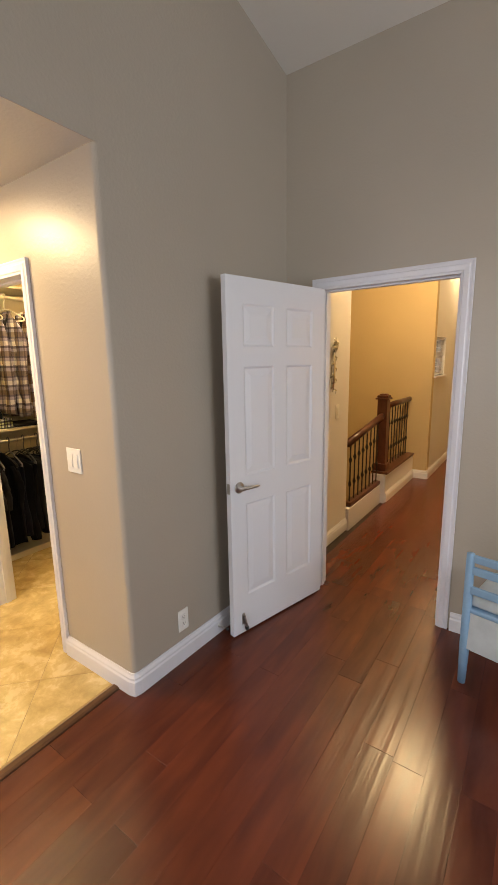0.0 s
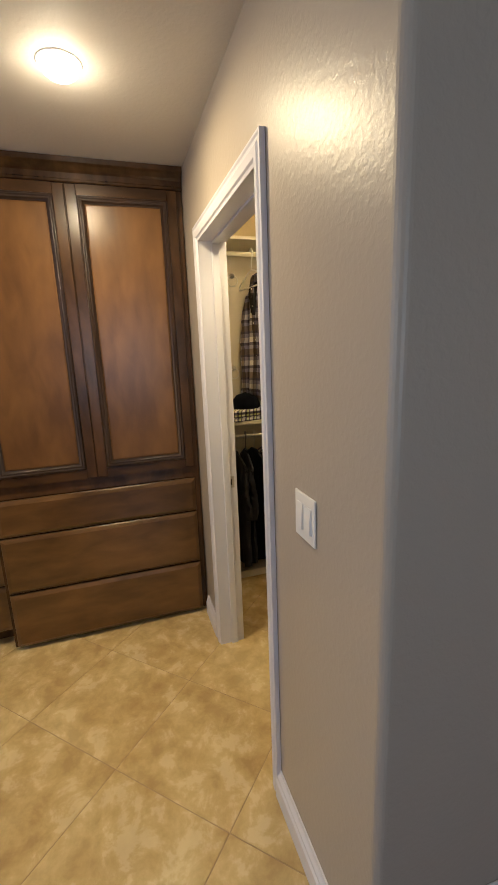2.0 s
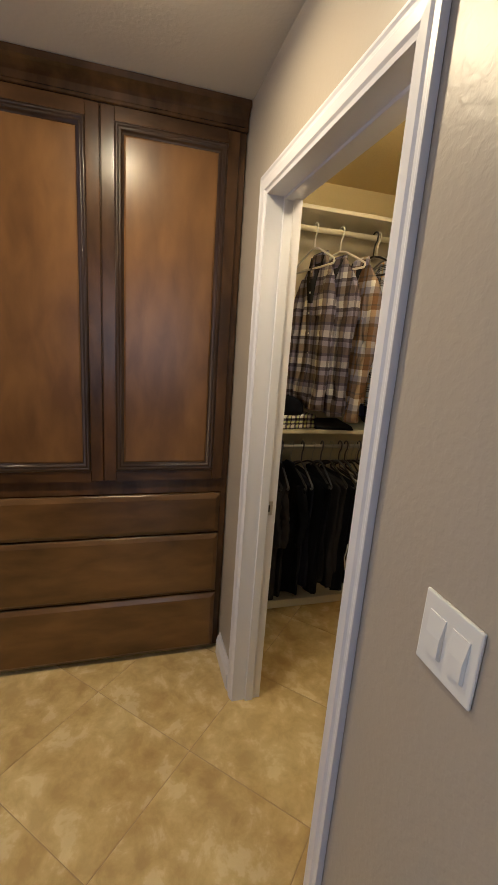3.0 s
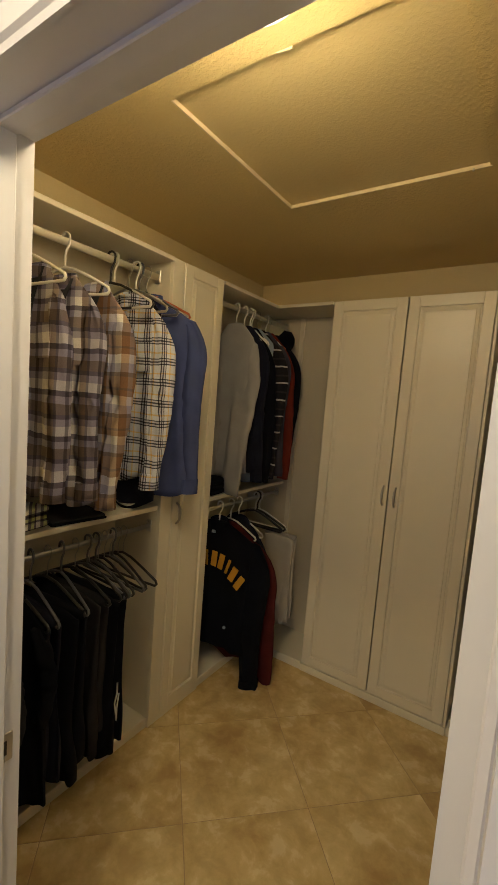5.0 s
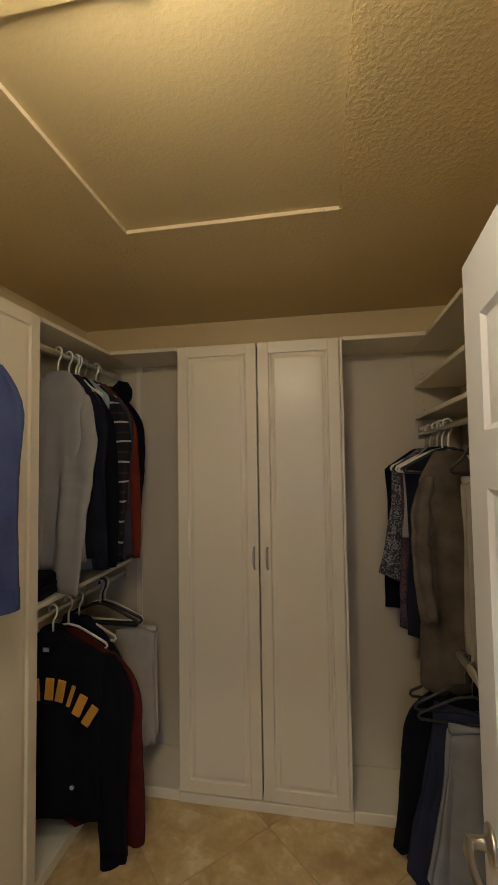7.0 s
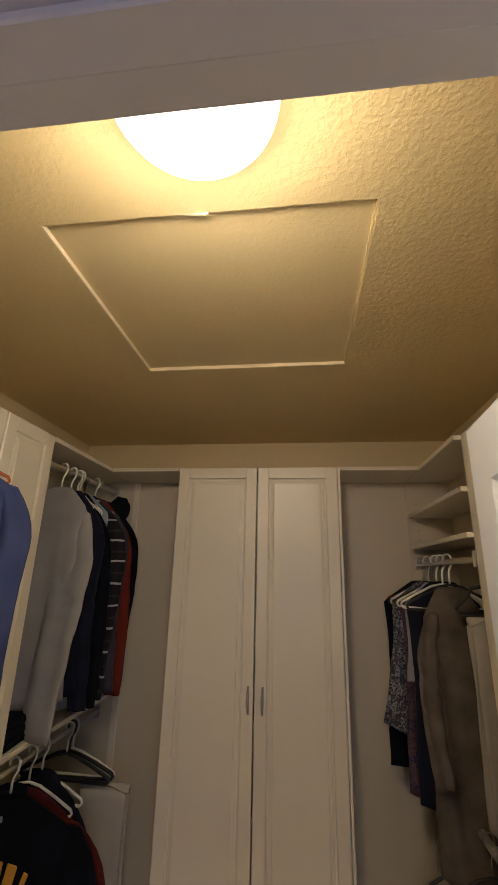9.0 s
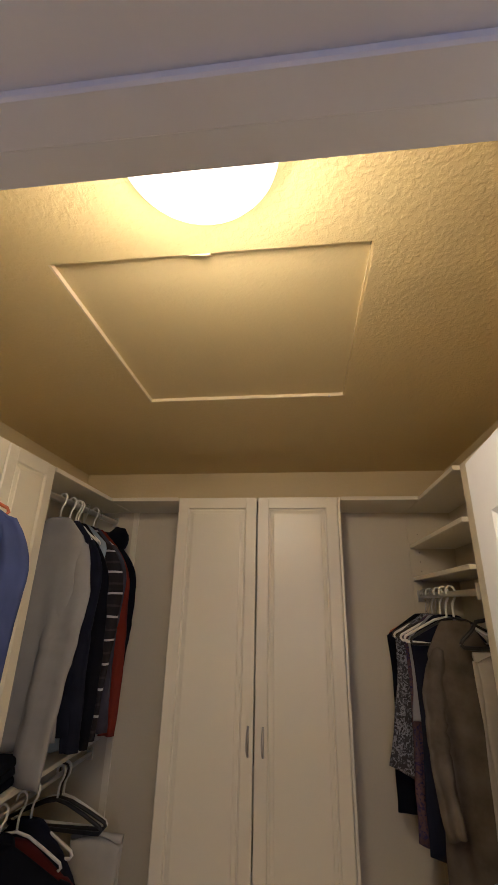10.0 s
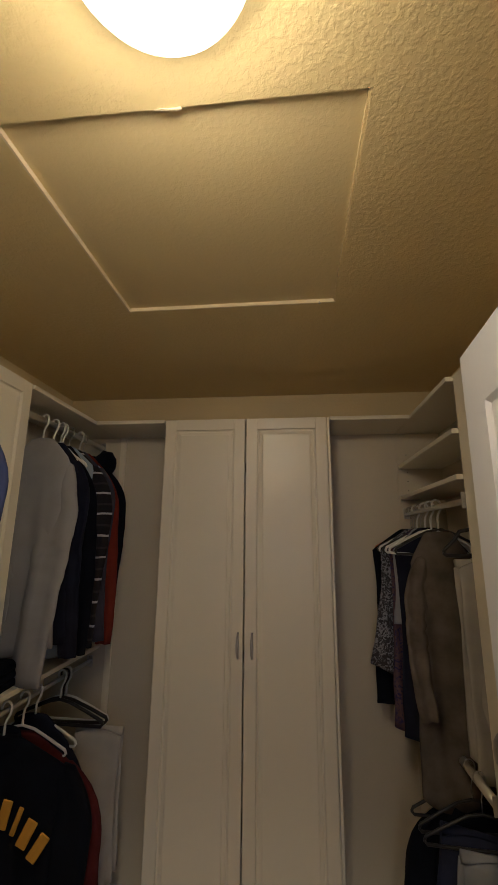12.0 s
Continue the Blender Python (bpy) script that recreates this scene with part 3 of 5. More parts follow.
can_light((-2.44, 0.715, TOP))
can_light((-2.44, -0.75, TOP))
for y in (4.45, 7.3):
    s = thing("hall_light", (-0.72, y, 3.4), "lit glass ceiling lamp in the hall", "ceiling light", "hall lights")
    part("canopy", lathe(bmesh.new(), [(0.06, 0), (0.06, -0.02), (0.01, -0.03), (0.006, -0.08)], 16), NICKEL, s)
    g = part("shade", lathe(bmesh.new(), [(0.03, -0.075), (0.10, -0.11), (0.13, -0.17), (0.10, -0.24), (0.02, -0.27)], 20), DOME, s, "glowing glass shade", True)
    g.visible_shadow = False

# attic hatch: a panel lying above the recessed opening, with a chipped edge
s = thing("attic_hatch", ((HX0 + HX1) / 2, (HY0 + HY1) / 2, CZ), "tan textured attic hatch panel set back in the ceiling", "attic hatch")
hw, hd = (HX1 - HX0) / 2, (HY1 - HY0) / 2
part("hatch_panel", boxes((-hw - 0.02, hw + 0.02, -hd - 0.02, hd + 0.02, 0.170, 0.182), (-hw + 0.006, hw - 0.006, -hd + 0.006, hd - 0.006, 0.013, 0.168)), HATCH, s)
# left and far lips face the dome light, so their colour is lightened
part("left_lip", boxes((-hw, -hw + 0.006, -hd, hd, 0.0, 0.16)), LIT_LIP_CHIP, s, "lip of the opening, coloured paler as if lit")
part("far_lip", boxes((-hw + 0.006, hw, hd - 0.006, hd, 0.0, 0.16)), LIT_LIP_CHIP, s, "lip of the opening, coloured paler as if lit")
part("right_lip", boxes((hw - 0.006, hw, -hd, hd - 0.006, 0.003, 0.16)), CLOSET_CEIL, s)
part("nail", lathe(bmesh.new(), [(0.0005, -0.004), (0.004, -0.003), (0.0045, 0.0), (0.0045, 0.004)], 8, (hw - 0.055, hd - 0.003)), NICKEL, s, "rusty nail head in the lip")
part("chip", prism([(-0.040, 0.001), (0.014, 0.001), (0.016, -0.005), (0.004, -0.006)], -hd - 0.001, -hd + 0.003), LIT_LIP_CHIP, s, "broken edge of the panel")


# ---- windows ----
def window(name, place, turn, width, height, label, blinds=0):
    w = fixed(name, box(bmesh.new(), -width / 2, width / 2, 0.10, 0.104, 0, height), GLASS, label, "window")
    w.visible_shadow = False
    w.matrix_world = pose(*place, 0, 0, turn)
    f = 0.045
    part("window_frame", boxes((-width / 2, -width / 2 + f, 0.06, 0.12, 0, height), (width / 2 - f, width / 2, 0.06, 0.12, 0, height), (-width / 2 + f, width / 2 - f, 0.06, 0.12, 0, f), (-width / 2 + f, width / 2 - f, 0.06, 0.12, height - f, height), (-width / 2 + f, width / 2 - f, 0.06, 0.12, height * 0.46, height * 0.46 + 0.09)), TRIM, w)
    part("window_sill", boxes((-width / 2 - 0.03, width / 2 + 0.03, -0.03, 0.06, -0.025, 0.0), bevel=0.004), TRIM, w)
    if blinds:
        bl = part("blind_rail", boxes((-width / 2 + 0.01, width / 2 - 0.01, 0.02, 0.05, height - 0.03, height - 0.002)), TRIM, w)
        slat = None
        for k in range(blinds):
            if slat is None:
                slat = mesh_of("slat", box(bmesh.new(), -width / 2 + 0.015, width / 2 - 0.015, -0.012, 0.012, -0.001, 0.001), TRIM)
            o = new("slat", slat)
            o.parent = bl
            o.matrix_basis = pose(0, 0.035, 0.02 + k * (height - 0.06) / blinds, 25)
    return w


GLASS, _, _, _, p_ = nodes_of("window_glass")
p_.inputs["Transmission Weight"].default_value, p_.inputs["Roughness"].default_value, p_.inputs["IOR"].default_value = 1.0, 0.0, 1.45
window("window_hall", (-1.07, 6.41, 1.38), 90, 0.64, 0.52, "small bright hall window with white blinds", 9)
window("window_bath", (-2.35, -1.5, 1.2), 180, 1.1, 0.9, "vanity area window with a white frame")
fixed("backdrop", boxes((-5.02, -5.0, 6.2, 15, -1, 7)), glow("daylight_haze", (0.62, 0.80, 1.0), 2.2), "pale blue daylight outside the hall window", "sky")
# assumed window, out of view, that goes with the added south fill lamp
window("window_bedroom_south", (-0.45, -3.0, 0.85), 180, 1.6, 1.5, "unseen bright bedroom window with a white frame")
window("window_bedroom", (3.1, 1.15, 0.85), -90, 1.7, 1.5, "unseen bright bedroom window with a white frame")


# ---- vanity area: armoire and vanity ----
def drawer_front(parent, x0, x1, z0, z1, y, mat):
    return part("drawer", rect_rings(bmesh.new(), [(x0 + 0.022, x1 - 0.022, z0 + 0.022, z1 - 0.022, y), (x0 + 0.004, x1 - 0.004, z0 + 0.004, z1 - 0.004, y + 0.009), (x0, x1, z0, z1, y + 0.013), (x0, x1, z0, z1, y + 0.024)]), mat, parent)


# local x runs along world y, local y into the wall (towards -x)
a = thing("armoire", (-3.13, 0.122, 0), "dark-stained alder linen cabinet with two doors and three drawers", "cabinet", turn=90)
part("carcass", boxes((0.0, 1.072, 0.026, 0.565, 0.020, 2.36)), STAIN_DARK, a)
part("toe_board", boxes((0.004, 1.068, 0.045, 0.565, 0.001, 0.019)), STAIN_DARK, a)
part("face_frame", boxes((0.0, 0.012, 0.010, 0.026, 0.020, 2.36), (1.046, 1.072, 0.010, 0.026, 0.020, 2.36), (0.012, 1.046, 0.010, 0.026, 0.862, 0.928), (0.012, 1.046, 0.010, 0.026, 2.345, 2.36)), STAIN_DARK, a)
crown = [(0.03, 2.352), (-0.004, 2.352), (-0.008, 2.356), (-0.008, 2.364), (-0.005, 2.368), (-0.006, 2.392), (-0.012, 2.402), (-0.026, 2.418), (-0.038, 2.426), (-0.040, 2.447), (0.03, 2.447)]
part("crown_moulding", loft(bmesh.new(), [[(x, u, z) for u, z in crown] for x in (-0.02, 1.074)]), STAIN_DARK, a, "dark crown moulding")


def mitred(x0, x1, z0, z1, profile):
    """A moulding mitred round an opening: profile rows of (inwards, y)."""
    return loft(bmesh.new(), [[(x0 + i, y, z0 + i), (x1 - i, y, z0 + i), (x1 - i, y, z1 - i), (x0 + i, y, z1 - i)] for i, y in profile], True, False)


BEAD = [(0.0, -0.004), (0.0, -0.0125), (0.003, -0.0175), (0.008, -0.019), (0.012, -0.0165), (0.0135, -0.011), (0.017, -0.0135), (0.021, -0.0135), (0.024, -0.009), (0.0255, -0.003), (0.031, -0.0012), (0.036, 0.004)]
for x0, x1 in ((0.010, 0.522), (0.526, 1.044)):
    f, z0, z1 = 0.050, 0.930, 2.347
    dr = part("door", boxes((x0, x0 + f, -0.010, 0.010, z0, z1), (x1 - f, x1, -0.010, 0.010, z0, z1), bevel=0.0025), STAIN_DARK, a)
    for c, d in ((z0, z0 + f), (z1 - f, z1)):
        part("rail", boxes((x0 + f, x1 - f, -0.0097, 0.010, c, d)), STAIN_DARK_H, dr)
    part("panel", raised_panel(x0 + f - 0.002, x1 - f + 0.002, z0 + f - 0.002, z1 - f + 0.002, -0.001, 0.008, 0.003, 0.034, 0.040), STAIN, dr)
    part("panel_bead", mitred(x0 + f - 0.002, x1 - f + 0.002, z0 + f - 0.002, z1 - f + 0.002, BEAD), STAIN_BEAD, dr, "dark stepped bead round the panel", True)
for z0, z1 in ((0.662, 0.858), (0.342, 0.654), (0.026, 0.334)):
    drawer_front(a, 0.016, 1.042, z0, z1, -0.016, STAIN_H)

v = thing("vanity", (-3.19, -1.3, 0), "dark-stained alder vanity cabinet with drawers", "cabinet", turn=90)
part("carcass", boxes((0, 1.452, 0.024, 0.5, 0.08, 0.826), (0, 1.452, 0.09, 0.5, 0.002, 0.08)), STAIN_DARK, v)
for x0, x1 in ((1.06, 1.445), (0.56, 1.045), (0.01, 0.545)):
    for z0, z1 in ((0.612, 0.815), (0.362, 0.602), (0.095, 0.352)):
        drawer_front(v, x0, x1, z0, z1, 0.0, STAIN_H)
c = thing("countertop", (-3.19, -1.3, 0.828), "tan stone vanity top with a backsplash", "countertop", turn=90)
part("slab", box(bmesh.new(), 0.0, 1.455, -0.022, 0.505, 0, 0.042, 0.005, 2), STONE, c)
part("backsplash", box(bmesh.new(), 0.0, 1.455, 0.482, 0.504, 0.044, 0.145, 0.003, 2), STONE, c)


# ---- closet built-ins ----
def shelf_unit(name, place, label):
    return thing(name, place, label, "closet shelving")


X0, XF, YB = -3.698, -3.395, 3.483
# continuous top shelf round three sides
t = thing("top_shelf", (0, 0, 2.203), "cream melamine top shelf running round the closet", "shelf")
part("left_board", box(bmesh.new(), X0, -3.375, 1.336, 2.268, 0, 0.019, 0.002), FOIL, t)
part("corner_board", box(bmesh.new(), X0, -3.375, 2.637, YB, 0, 0.019, 0.002), FOIL, t)
part("back_board", box(bmesh.new(), -3.374, -3.014, 3.168, YB, 0, 0.019, 0.002), FOIL, t)
part("back_board", box(bmesh.new(), -2.186, -1.812, 3.168, YB, 0, 0.019, 0.002), FOIL, t)
part("right_board", box(bmesh.new(), -1.811, -1.569, 2.684, YB, 0, 0.019, 0.002), FOIL, t)

# first hanging bay on the long wall
u = shelf_unit("hanging_bay", (0, 0, 0), "cream melamine hanging bay with a middle shelf and base")
part("back_panel", boxes((X0, X0 + 0.010, 1.34, 2.268, 0.054, 2.202)), FOIL_SHADED, u)
part("end_panel", boxes((X0 + 0.010, XF, 1.336, 1.354, 0.054, 2.202)), FOIL, u)
part("base", box(bmesh.new(), X0, XF, 1.336, 2.268, 0.0, 0.052, 0.003), FOIL, u)
part("middle_shelf", box(bmesh.new(), X0 + 0.011, XF, 1.355, 2.267, 1.088, 1.110, 0.002), FOIL, u)


def closet_rod(y0, y1, x, z, label="chrome oval closet rod on end brackets", mat=CHROME):
    r = thing("closet_rod", (x, y0, z), label, "rod", "closet rods")
    part("bar", tube(bmesh.new(), [(0, 0.004, 0), (0, y1 - y0 - 0.004, 0)], 0.015, 14, 0.62), mat, r, "", True)
    for yy in (0.0, y1 - y0 - 0.006):
        br = part("bracket", boxes((-0.016, 0.016, yy, yy + 0.006, -0.026, 0.030), bevel=0.002), CHROME, r)
        part("screw", tube(bmesh.new(), [(0, yy + (0.006 if yy == 0 else -0.003), 0.022), (0, yy + (0.009 if yy == 0 else 0.0), 0.022)], 0.004, 8), NICKEL, br)
    return r


RX, RXL, Z1, Z2 = -3.472, -3.443, 2.142, 1.004
closet_rod(1.355, 2.267, RX, Z1, "white metal closet rod on end brackets", FOIL)
closet_rod(1.355, 2.267, RXL, Z2)
closet_rod(2.637, 3.470, RX, Z1)
closet_rod(2.637, 3.470, RXL, Z2)


def bow_handle(parent, x, y, z, length=0.105):
    pts = [(x, y, z - length / 2), (x, y - 0.016, z - length / 2 + 0.012), (x, y - 0.024, z - length / 4), (x, y - 0.026, z), (x, y - 0.024, z + length / 4), (x, y - 0.016, z + length / 2 - 0.012), (x, y, z + length / 2)]
    return part("handle", tube(bmesh.new(), pts, [0.005, 0.0055, 0.0065, 0.0075, 0.0065, 0.0055, 0.005], 8), NICKEL, parent, "satin nickel bow handle", True)


def tall_cabinet(name, place, turn, width, doors, label, depth=0.28, filler=0.0, sign=1):
    """Local x across, front face of the doors at y = 0."""
    c = thing(name, place, label, "cabinet", turn=turn)
    part("carcass", boxes((0, 0.018, 0.021, depth, 0.044, 2.222), (width - 0.018, width, 0.021, depth, 0.044, 2.222), (0.018, width - 0.018, depth - 0.012, depth, 0.044, 2.222), (0.018, width - 0.018, 0.021, depth - 0.012, 2.203, 2.222), (0.018, width - 0.018, 0.021, depth - 0.012, 0.044, 0.062)) if doors > 1 else boxes((0, width, 0.021, depth, 0.044, 2.222)), FOIL, c)
    if doors > 1:
        for z in (0.38, 0.72, 1.06, 1.40, 1.74, 2.0):
            part("shelf", boxes((0.019, width - 0.019, 0.030, depth - 0.013, z, z + 0.018)), FOIL, c)
    if filler:
        fx = 0.0 if sign > 0 else width - filler
        part("filler", boxes((fx, fx + filler, 0.004, 0.021, 0.045, 2.222), bevel=0.001), FOIL, c)
    part("kick", box(bmesh.new(), 0, width, 0.008 if doors < 2 else -0.006, depth, 0.0, 0.043, 0.002), FOIL, c)
    lo = filler if sign > 0 else 0.0
    n = doors
    edge = 0.016 if n > 1 else 0.0
    if n > 1:
        part("side_panel", boxes((width - 0.0125, width, 0.002, 0.0205, 0.044, 2.222), bevel=0.001), FOIL, c)
    w = (width - filler - edge - 0.004) / n
    for k in range(n):
        x0, x1 = ((0.003, 0.4090), (0.4150, width - 0.016))[k] if n > 1 else (lo + 0.003, lo + 0.003 + w - 0.006)
        st = 0.054 if n > 1 else 0.050
        dr = part("door", boxes((x0, x0 + st, 0.0, 0.020, 0.048, 2.221), (x1 - st, x1, 0.0, 0.020, 0.048, 2.221), bevel=0.0022), FOIL, c)
        for z0, z1 in ((0.048, 0.048 + st), (2.221 - st, 2.221)):
            part("rail", boxes((x0 + st, x1 - st, 0.0003, 0.020, z0, z1), bevel=0.0005), FOIL, dr)
        steps = [(0.0, 0.001), (0.0025, 0.010), (0.009, 0.011), (0.0115, 0.0075), (0.025, 0.0045), (0.027, 0.001), (0.033, 0.0006)]
        xa, xb, za, zb = x0 + st, x1 - st, 0.048 + st, 2.221 - st
        part("panel", rect_rings(bmesh.new(), [(xa + i, xb - i, za + i, zb - i, y) for i, y in steps[::-1]] + [(xa, xb, za, zb, 0.020)]), FOIL, dr)
        if n > 1:
            bow_handle(dr, (0.387, 0.451)[k], 0.0, 1.172)
        else:
            bow_handle(dr, x0 + 0.028 if sign > 0 else x0 + w - 0.032, 0.0, 1.06)
    return c


tall_cabinet("tall_cabinet", (-3.378, 2.270, 0), 90, 0.365, 1, "narrow cream raised-panel tall cabinet between hanging bays", 0.318, 0.072)
tall_cabinet("wardrobe_cabinet", (-3.012, 3.176, 0), 0, 0.824, 2, "cream two-door raised-panel wardrobe cabinet with nickel handles", 0.306)
tall_cabinet("tall_cabinet", (-1.788, 2.680, 0), -90, 0.365, 1, "narrow cream raised-panel tall cabinet behind the closet door", 0.218, 0.072, 1)

# second hanging bay and the corner
u = shelf_unit("corner_bay", (0, 0, 0), "cream melamine corner hanging bay with a shelf and base")
part("back_panel", boxes((X0, X0 + 0.010, 2.637, YB - 0.012, 0.054, 2.202)), FOIL_SHADED, u)
part("end_panel", boxes((X0 + 0.012, -3.014, YB - 0.011, YB, 0.054, 2.202)), FOIL_SHADED, u)
part("scribe", boxes((-3.36, -3.33, YB - 0.026, YB - 0.012, 0.054, 2.202)), FOIL, u)
part("base", box(bmesh.new(), X0, XF, 2.637, 3.172, 0.0, 0.052, 0.003), FOIL, u)
part("corner_base", box(bmesh.new(), X0, -3.014, 3.173, YB, 0.0, 0.052, 0.003), FOIL, u)
part("middle_shelf", box(bmesh.new(), X0 + 0.011, XF, 2.638, YB - 0.013, 1.070, 1.090, 0.002), FOIL, u)

# open bay on the back wall and shelves on the side wall
u = shelf_unit("shelf_bay", (0, 0, 0), "cream melamine bay with two shelves above a rod")
part("back_panel", boxes((-2.186, -1.812, YB - 0.011, YB, 0.054, 2.202), (-1.811, -1.569, YB - 0.011, YB, 0.054, 2.202)), FOIL_SHADED, u)
part("side_panel", boxes((-1.579, -1.569, 2.684, YB - 0.012, 0.054, 2.202)), FOIL_SHADED, u)
part("base", box(bmesh.new(), -2.186, -1.569, 3.176, YB, 0.0, 0.052, 0.003), FOIL, u)
part("side_base", box(bmesh.new(), -1.805, -1.569, 2.684, 3.175, 0.0, 0.052, 0.003), FOIL, u)
for z in (2.008, 1.843):
    part("shelf", box(bmesh.new(), -1.806, -1.580, 2.684, YB - 0.013, z, z + 0.019, 0.002), FOIL, u)
for k in range(9):
    part("shelf_pin_hole", tube(bmesh.new(), [(-1.76, YB - 0.0125, 1.70 + 0.032 * k * 1.5), (-1.76, YB - 0.011, 1.70 + 0.032 * k * 1.5)], 0.0028, 6), SLOT, u)
RXR, ZR, ZR2 = -1.780, 1.770, 0.870
closet_rod(2.684, 3.470, RXR, ZR)
closet_rod(2.684, 3.470, RXR, ZR2)


# ---- hangers and clothes ----
HANGER_MESH = {}


def hanger(place, turn, label, mats, half=0.205, wide=0.007, group="closet hangers"):
    """A tubular hanger: origin where the hook rests on the rod."""
    h = thing("clothes_hanger", place, label, "hanger", group, turn)
    key = (mats[0].name, mats[1].name, half)
    if key not in HANGER_MESH:
        loop = [(0.019 * math.cos(a), 0, 0.010 + 0.021 * math.sin(a)) for a in (math.pi * (1.15 - 1.15 * k / 9) for k in range(10))]
        stem = loop + [(0.016, 0, -0.012), (0.004, 0, -0.032), (0, 0, -0.050), (0, 0, -0.092)]
        hook = mesh_of("hook", tube(bmesh.new(), stem, 0.0044 if mats[0] is not NICKEL else 0.002, 8), mats[0], True)
        arc = [(-half, 0, -0.158), (-half + 0.006, 0, -0.146), (-half * 0.62, 0, -0.112), (-0.05, 0, -0.080), (0, 0, -0.070), (0.05, 0, -0.080), (half * 0.62, 0, -0.112), (half - 0.006, 0, -0.146), (half, 0, -0.158), (half - 0.008, 0, -0.168), (half * 0.5, 0, -0.170), (0, 0, -0.170), (-half * 0.5, 0, -0.170), (-half + 0.008, 0, -0.168), (-half, 0, -0.158)]
        HANGER_MESH[key] = hook, mesh_of("frame", tube(bmesh.new(), [(x, y, z - 0.02) for x, y, z in arc], wide * 0.75, 8), mats[1], True)
    for name, me in zip(("hook", "frame"), HANGER_MESH[key]):
        o = new(name, me)
        o.parent = h
    return h


def ripple(t):
    """A soft fold: round crests, tighter valleys."""
    return math.sin(t) + 0.28 * math.sin(2 * t + 0.7)


def folds(x, z, seed, amp):
    """Hanging folds: vertical pleats that wander and deepen downwards, with a few slanting creases."""
    k = min(1.0, max(0.0, -z * 2.2))
    way = x * 34 + seed * 1.7 + 1.6 * math.sin(z * 2.6 + seed)
    slant = 0.16 * math.sin((x * 0.8 + z) * 26 + seed * 2.3) * max(0.0, noise.noise((x * 5, z * 4, seed + 9)))
    return amp * k * (0.62 * ripple(way) + 0.26 * ripple(x * 77 + seed * 3.1 + z * 3) + 0.9 * noise.noise((x * 7 + seed, seed, z * 3.5)) + slant)


def torso(half, length, thick, seed, amp, flare=1.0, neck=0.055, droop=0.088, rows=30, cols=56):
    """A limp body hung from straight sloping shoulders."""
    rings = []
    for r in range(rows + 1):
        f = r / rows
        z = -length * f ** 1.15
        if -z < droop:
            g = -z / droop
            w = neck + (half - neck) * g
            d = thick * (0.22 + 0.30 * g)
        else:
            g = (-z - droop) / (length - droop)
            w = half * (1 - 0.07 * math.sin(math.pi * min(1, g * 1.3)) + (flare - 1) * g)
            d = thick * (0.52 + 0.34 * math.sin(math.pi * min(1.0, 0.1 + g * 0.6)))
        ring = []
        for c in range(cols):
            a = 2 * math.pi * c / cols
            x = w * math.copysign(abs(math.cos(a)) ** 0.62, math.cos(a))
            side = abs(math.sin(a)) ** 0.6
            y = d * math.copysign(side, math.sin(a)) * (1 - 0.35 * (x / max(w, 0.01)) ** 4)
            y += folds(x, z, seed + (3.7 if math.sin(a) > 0 else 0), amp) * (0.35 + 0.65 * side)
            zz = z + ((0.016 * math.sin(x * 21 + seed) + 0.022 * (x / half) ** 2) * (f - 0.85) / 0.15 if f > 0.85 else 0) - (0.03 * (abs(x) / half) ** 2 if f < 0.02 else 0)
            ring.append((x + 0.008 * noise.noise((z * 6, seed, y * 9)), y, zz))
        rings.append(ring)
    return loft(bmesh.new(), rings)


def sleeve(side, half, length, seed, fat=0.058, spread=0.05, forward=0.0, drop=0.085, flat=0.5):
    """A limp sleeve that carries on the slope of the shoulder and falls beside the body, creased at the elbow."""
    n, path = 26, []
    for k in range(n + 1):
        f = k / n
        bend = min(1.0, f * 5)
        x = half - 0.045 + (0.045 + spread) * math.sin(bend * math.pi / 2) + 0.010 * math.sin(f * 4 + seed)
        z = -drop * 0.80 - 0.40 * fat - 0.030 * bend - length * max(0.0, f - 0.03) / 0.97
        path.append(Vector((side * x, forward * f + 0.010 * math.sin(f * 5 + seed), z)))
    rings = []
    for k, p in enumerate(path):
        f = k / n
        way = (path[min(k + 1, n)] - path[max(k - 1, 0)]).normalized()
        out = Vector((way.z, 0, -way.x)).normalized() * (-1 if way.z > 0 else 1)
        rad = fat * (1.02 - 0.34 * f) * (0.30 + 0.70 * min(1, f * 4.5) ** 0.7)
        elbow = math.exp(-((f - 0.48) / 0.13) ** 2)
        ring = []
        for j in range(22):
            a = 2 * math.pi * j / 22
            u = math.copysign(abs(math.cos(a)) ** 0.75, math.cos(a))
            v = math.copysign(abs(math.sin(a)) ** 0.8, math.sin(a))
            crease = 0.0075 * elbow * math.sin(f * 62 + 1.5 * u + seed) + 0.0035 * math.sin(f * 31 + 2 * u + seed * 2) + 0.010 * noise.noise((f * 6, u * 1.3, seed)) + 0.006 * math.sin(u * 5 + seed + f * 3)
            ring.append(p + out * (rad * u * (1 + 0.06 * noise.noise((f * 9, seed, u)))) + Vector((0, rad * flat * v + crease * (1 if v < 0 else 0.5), 0)))
        rings.append(ring)
    return loft(bmesh.new(), rings)


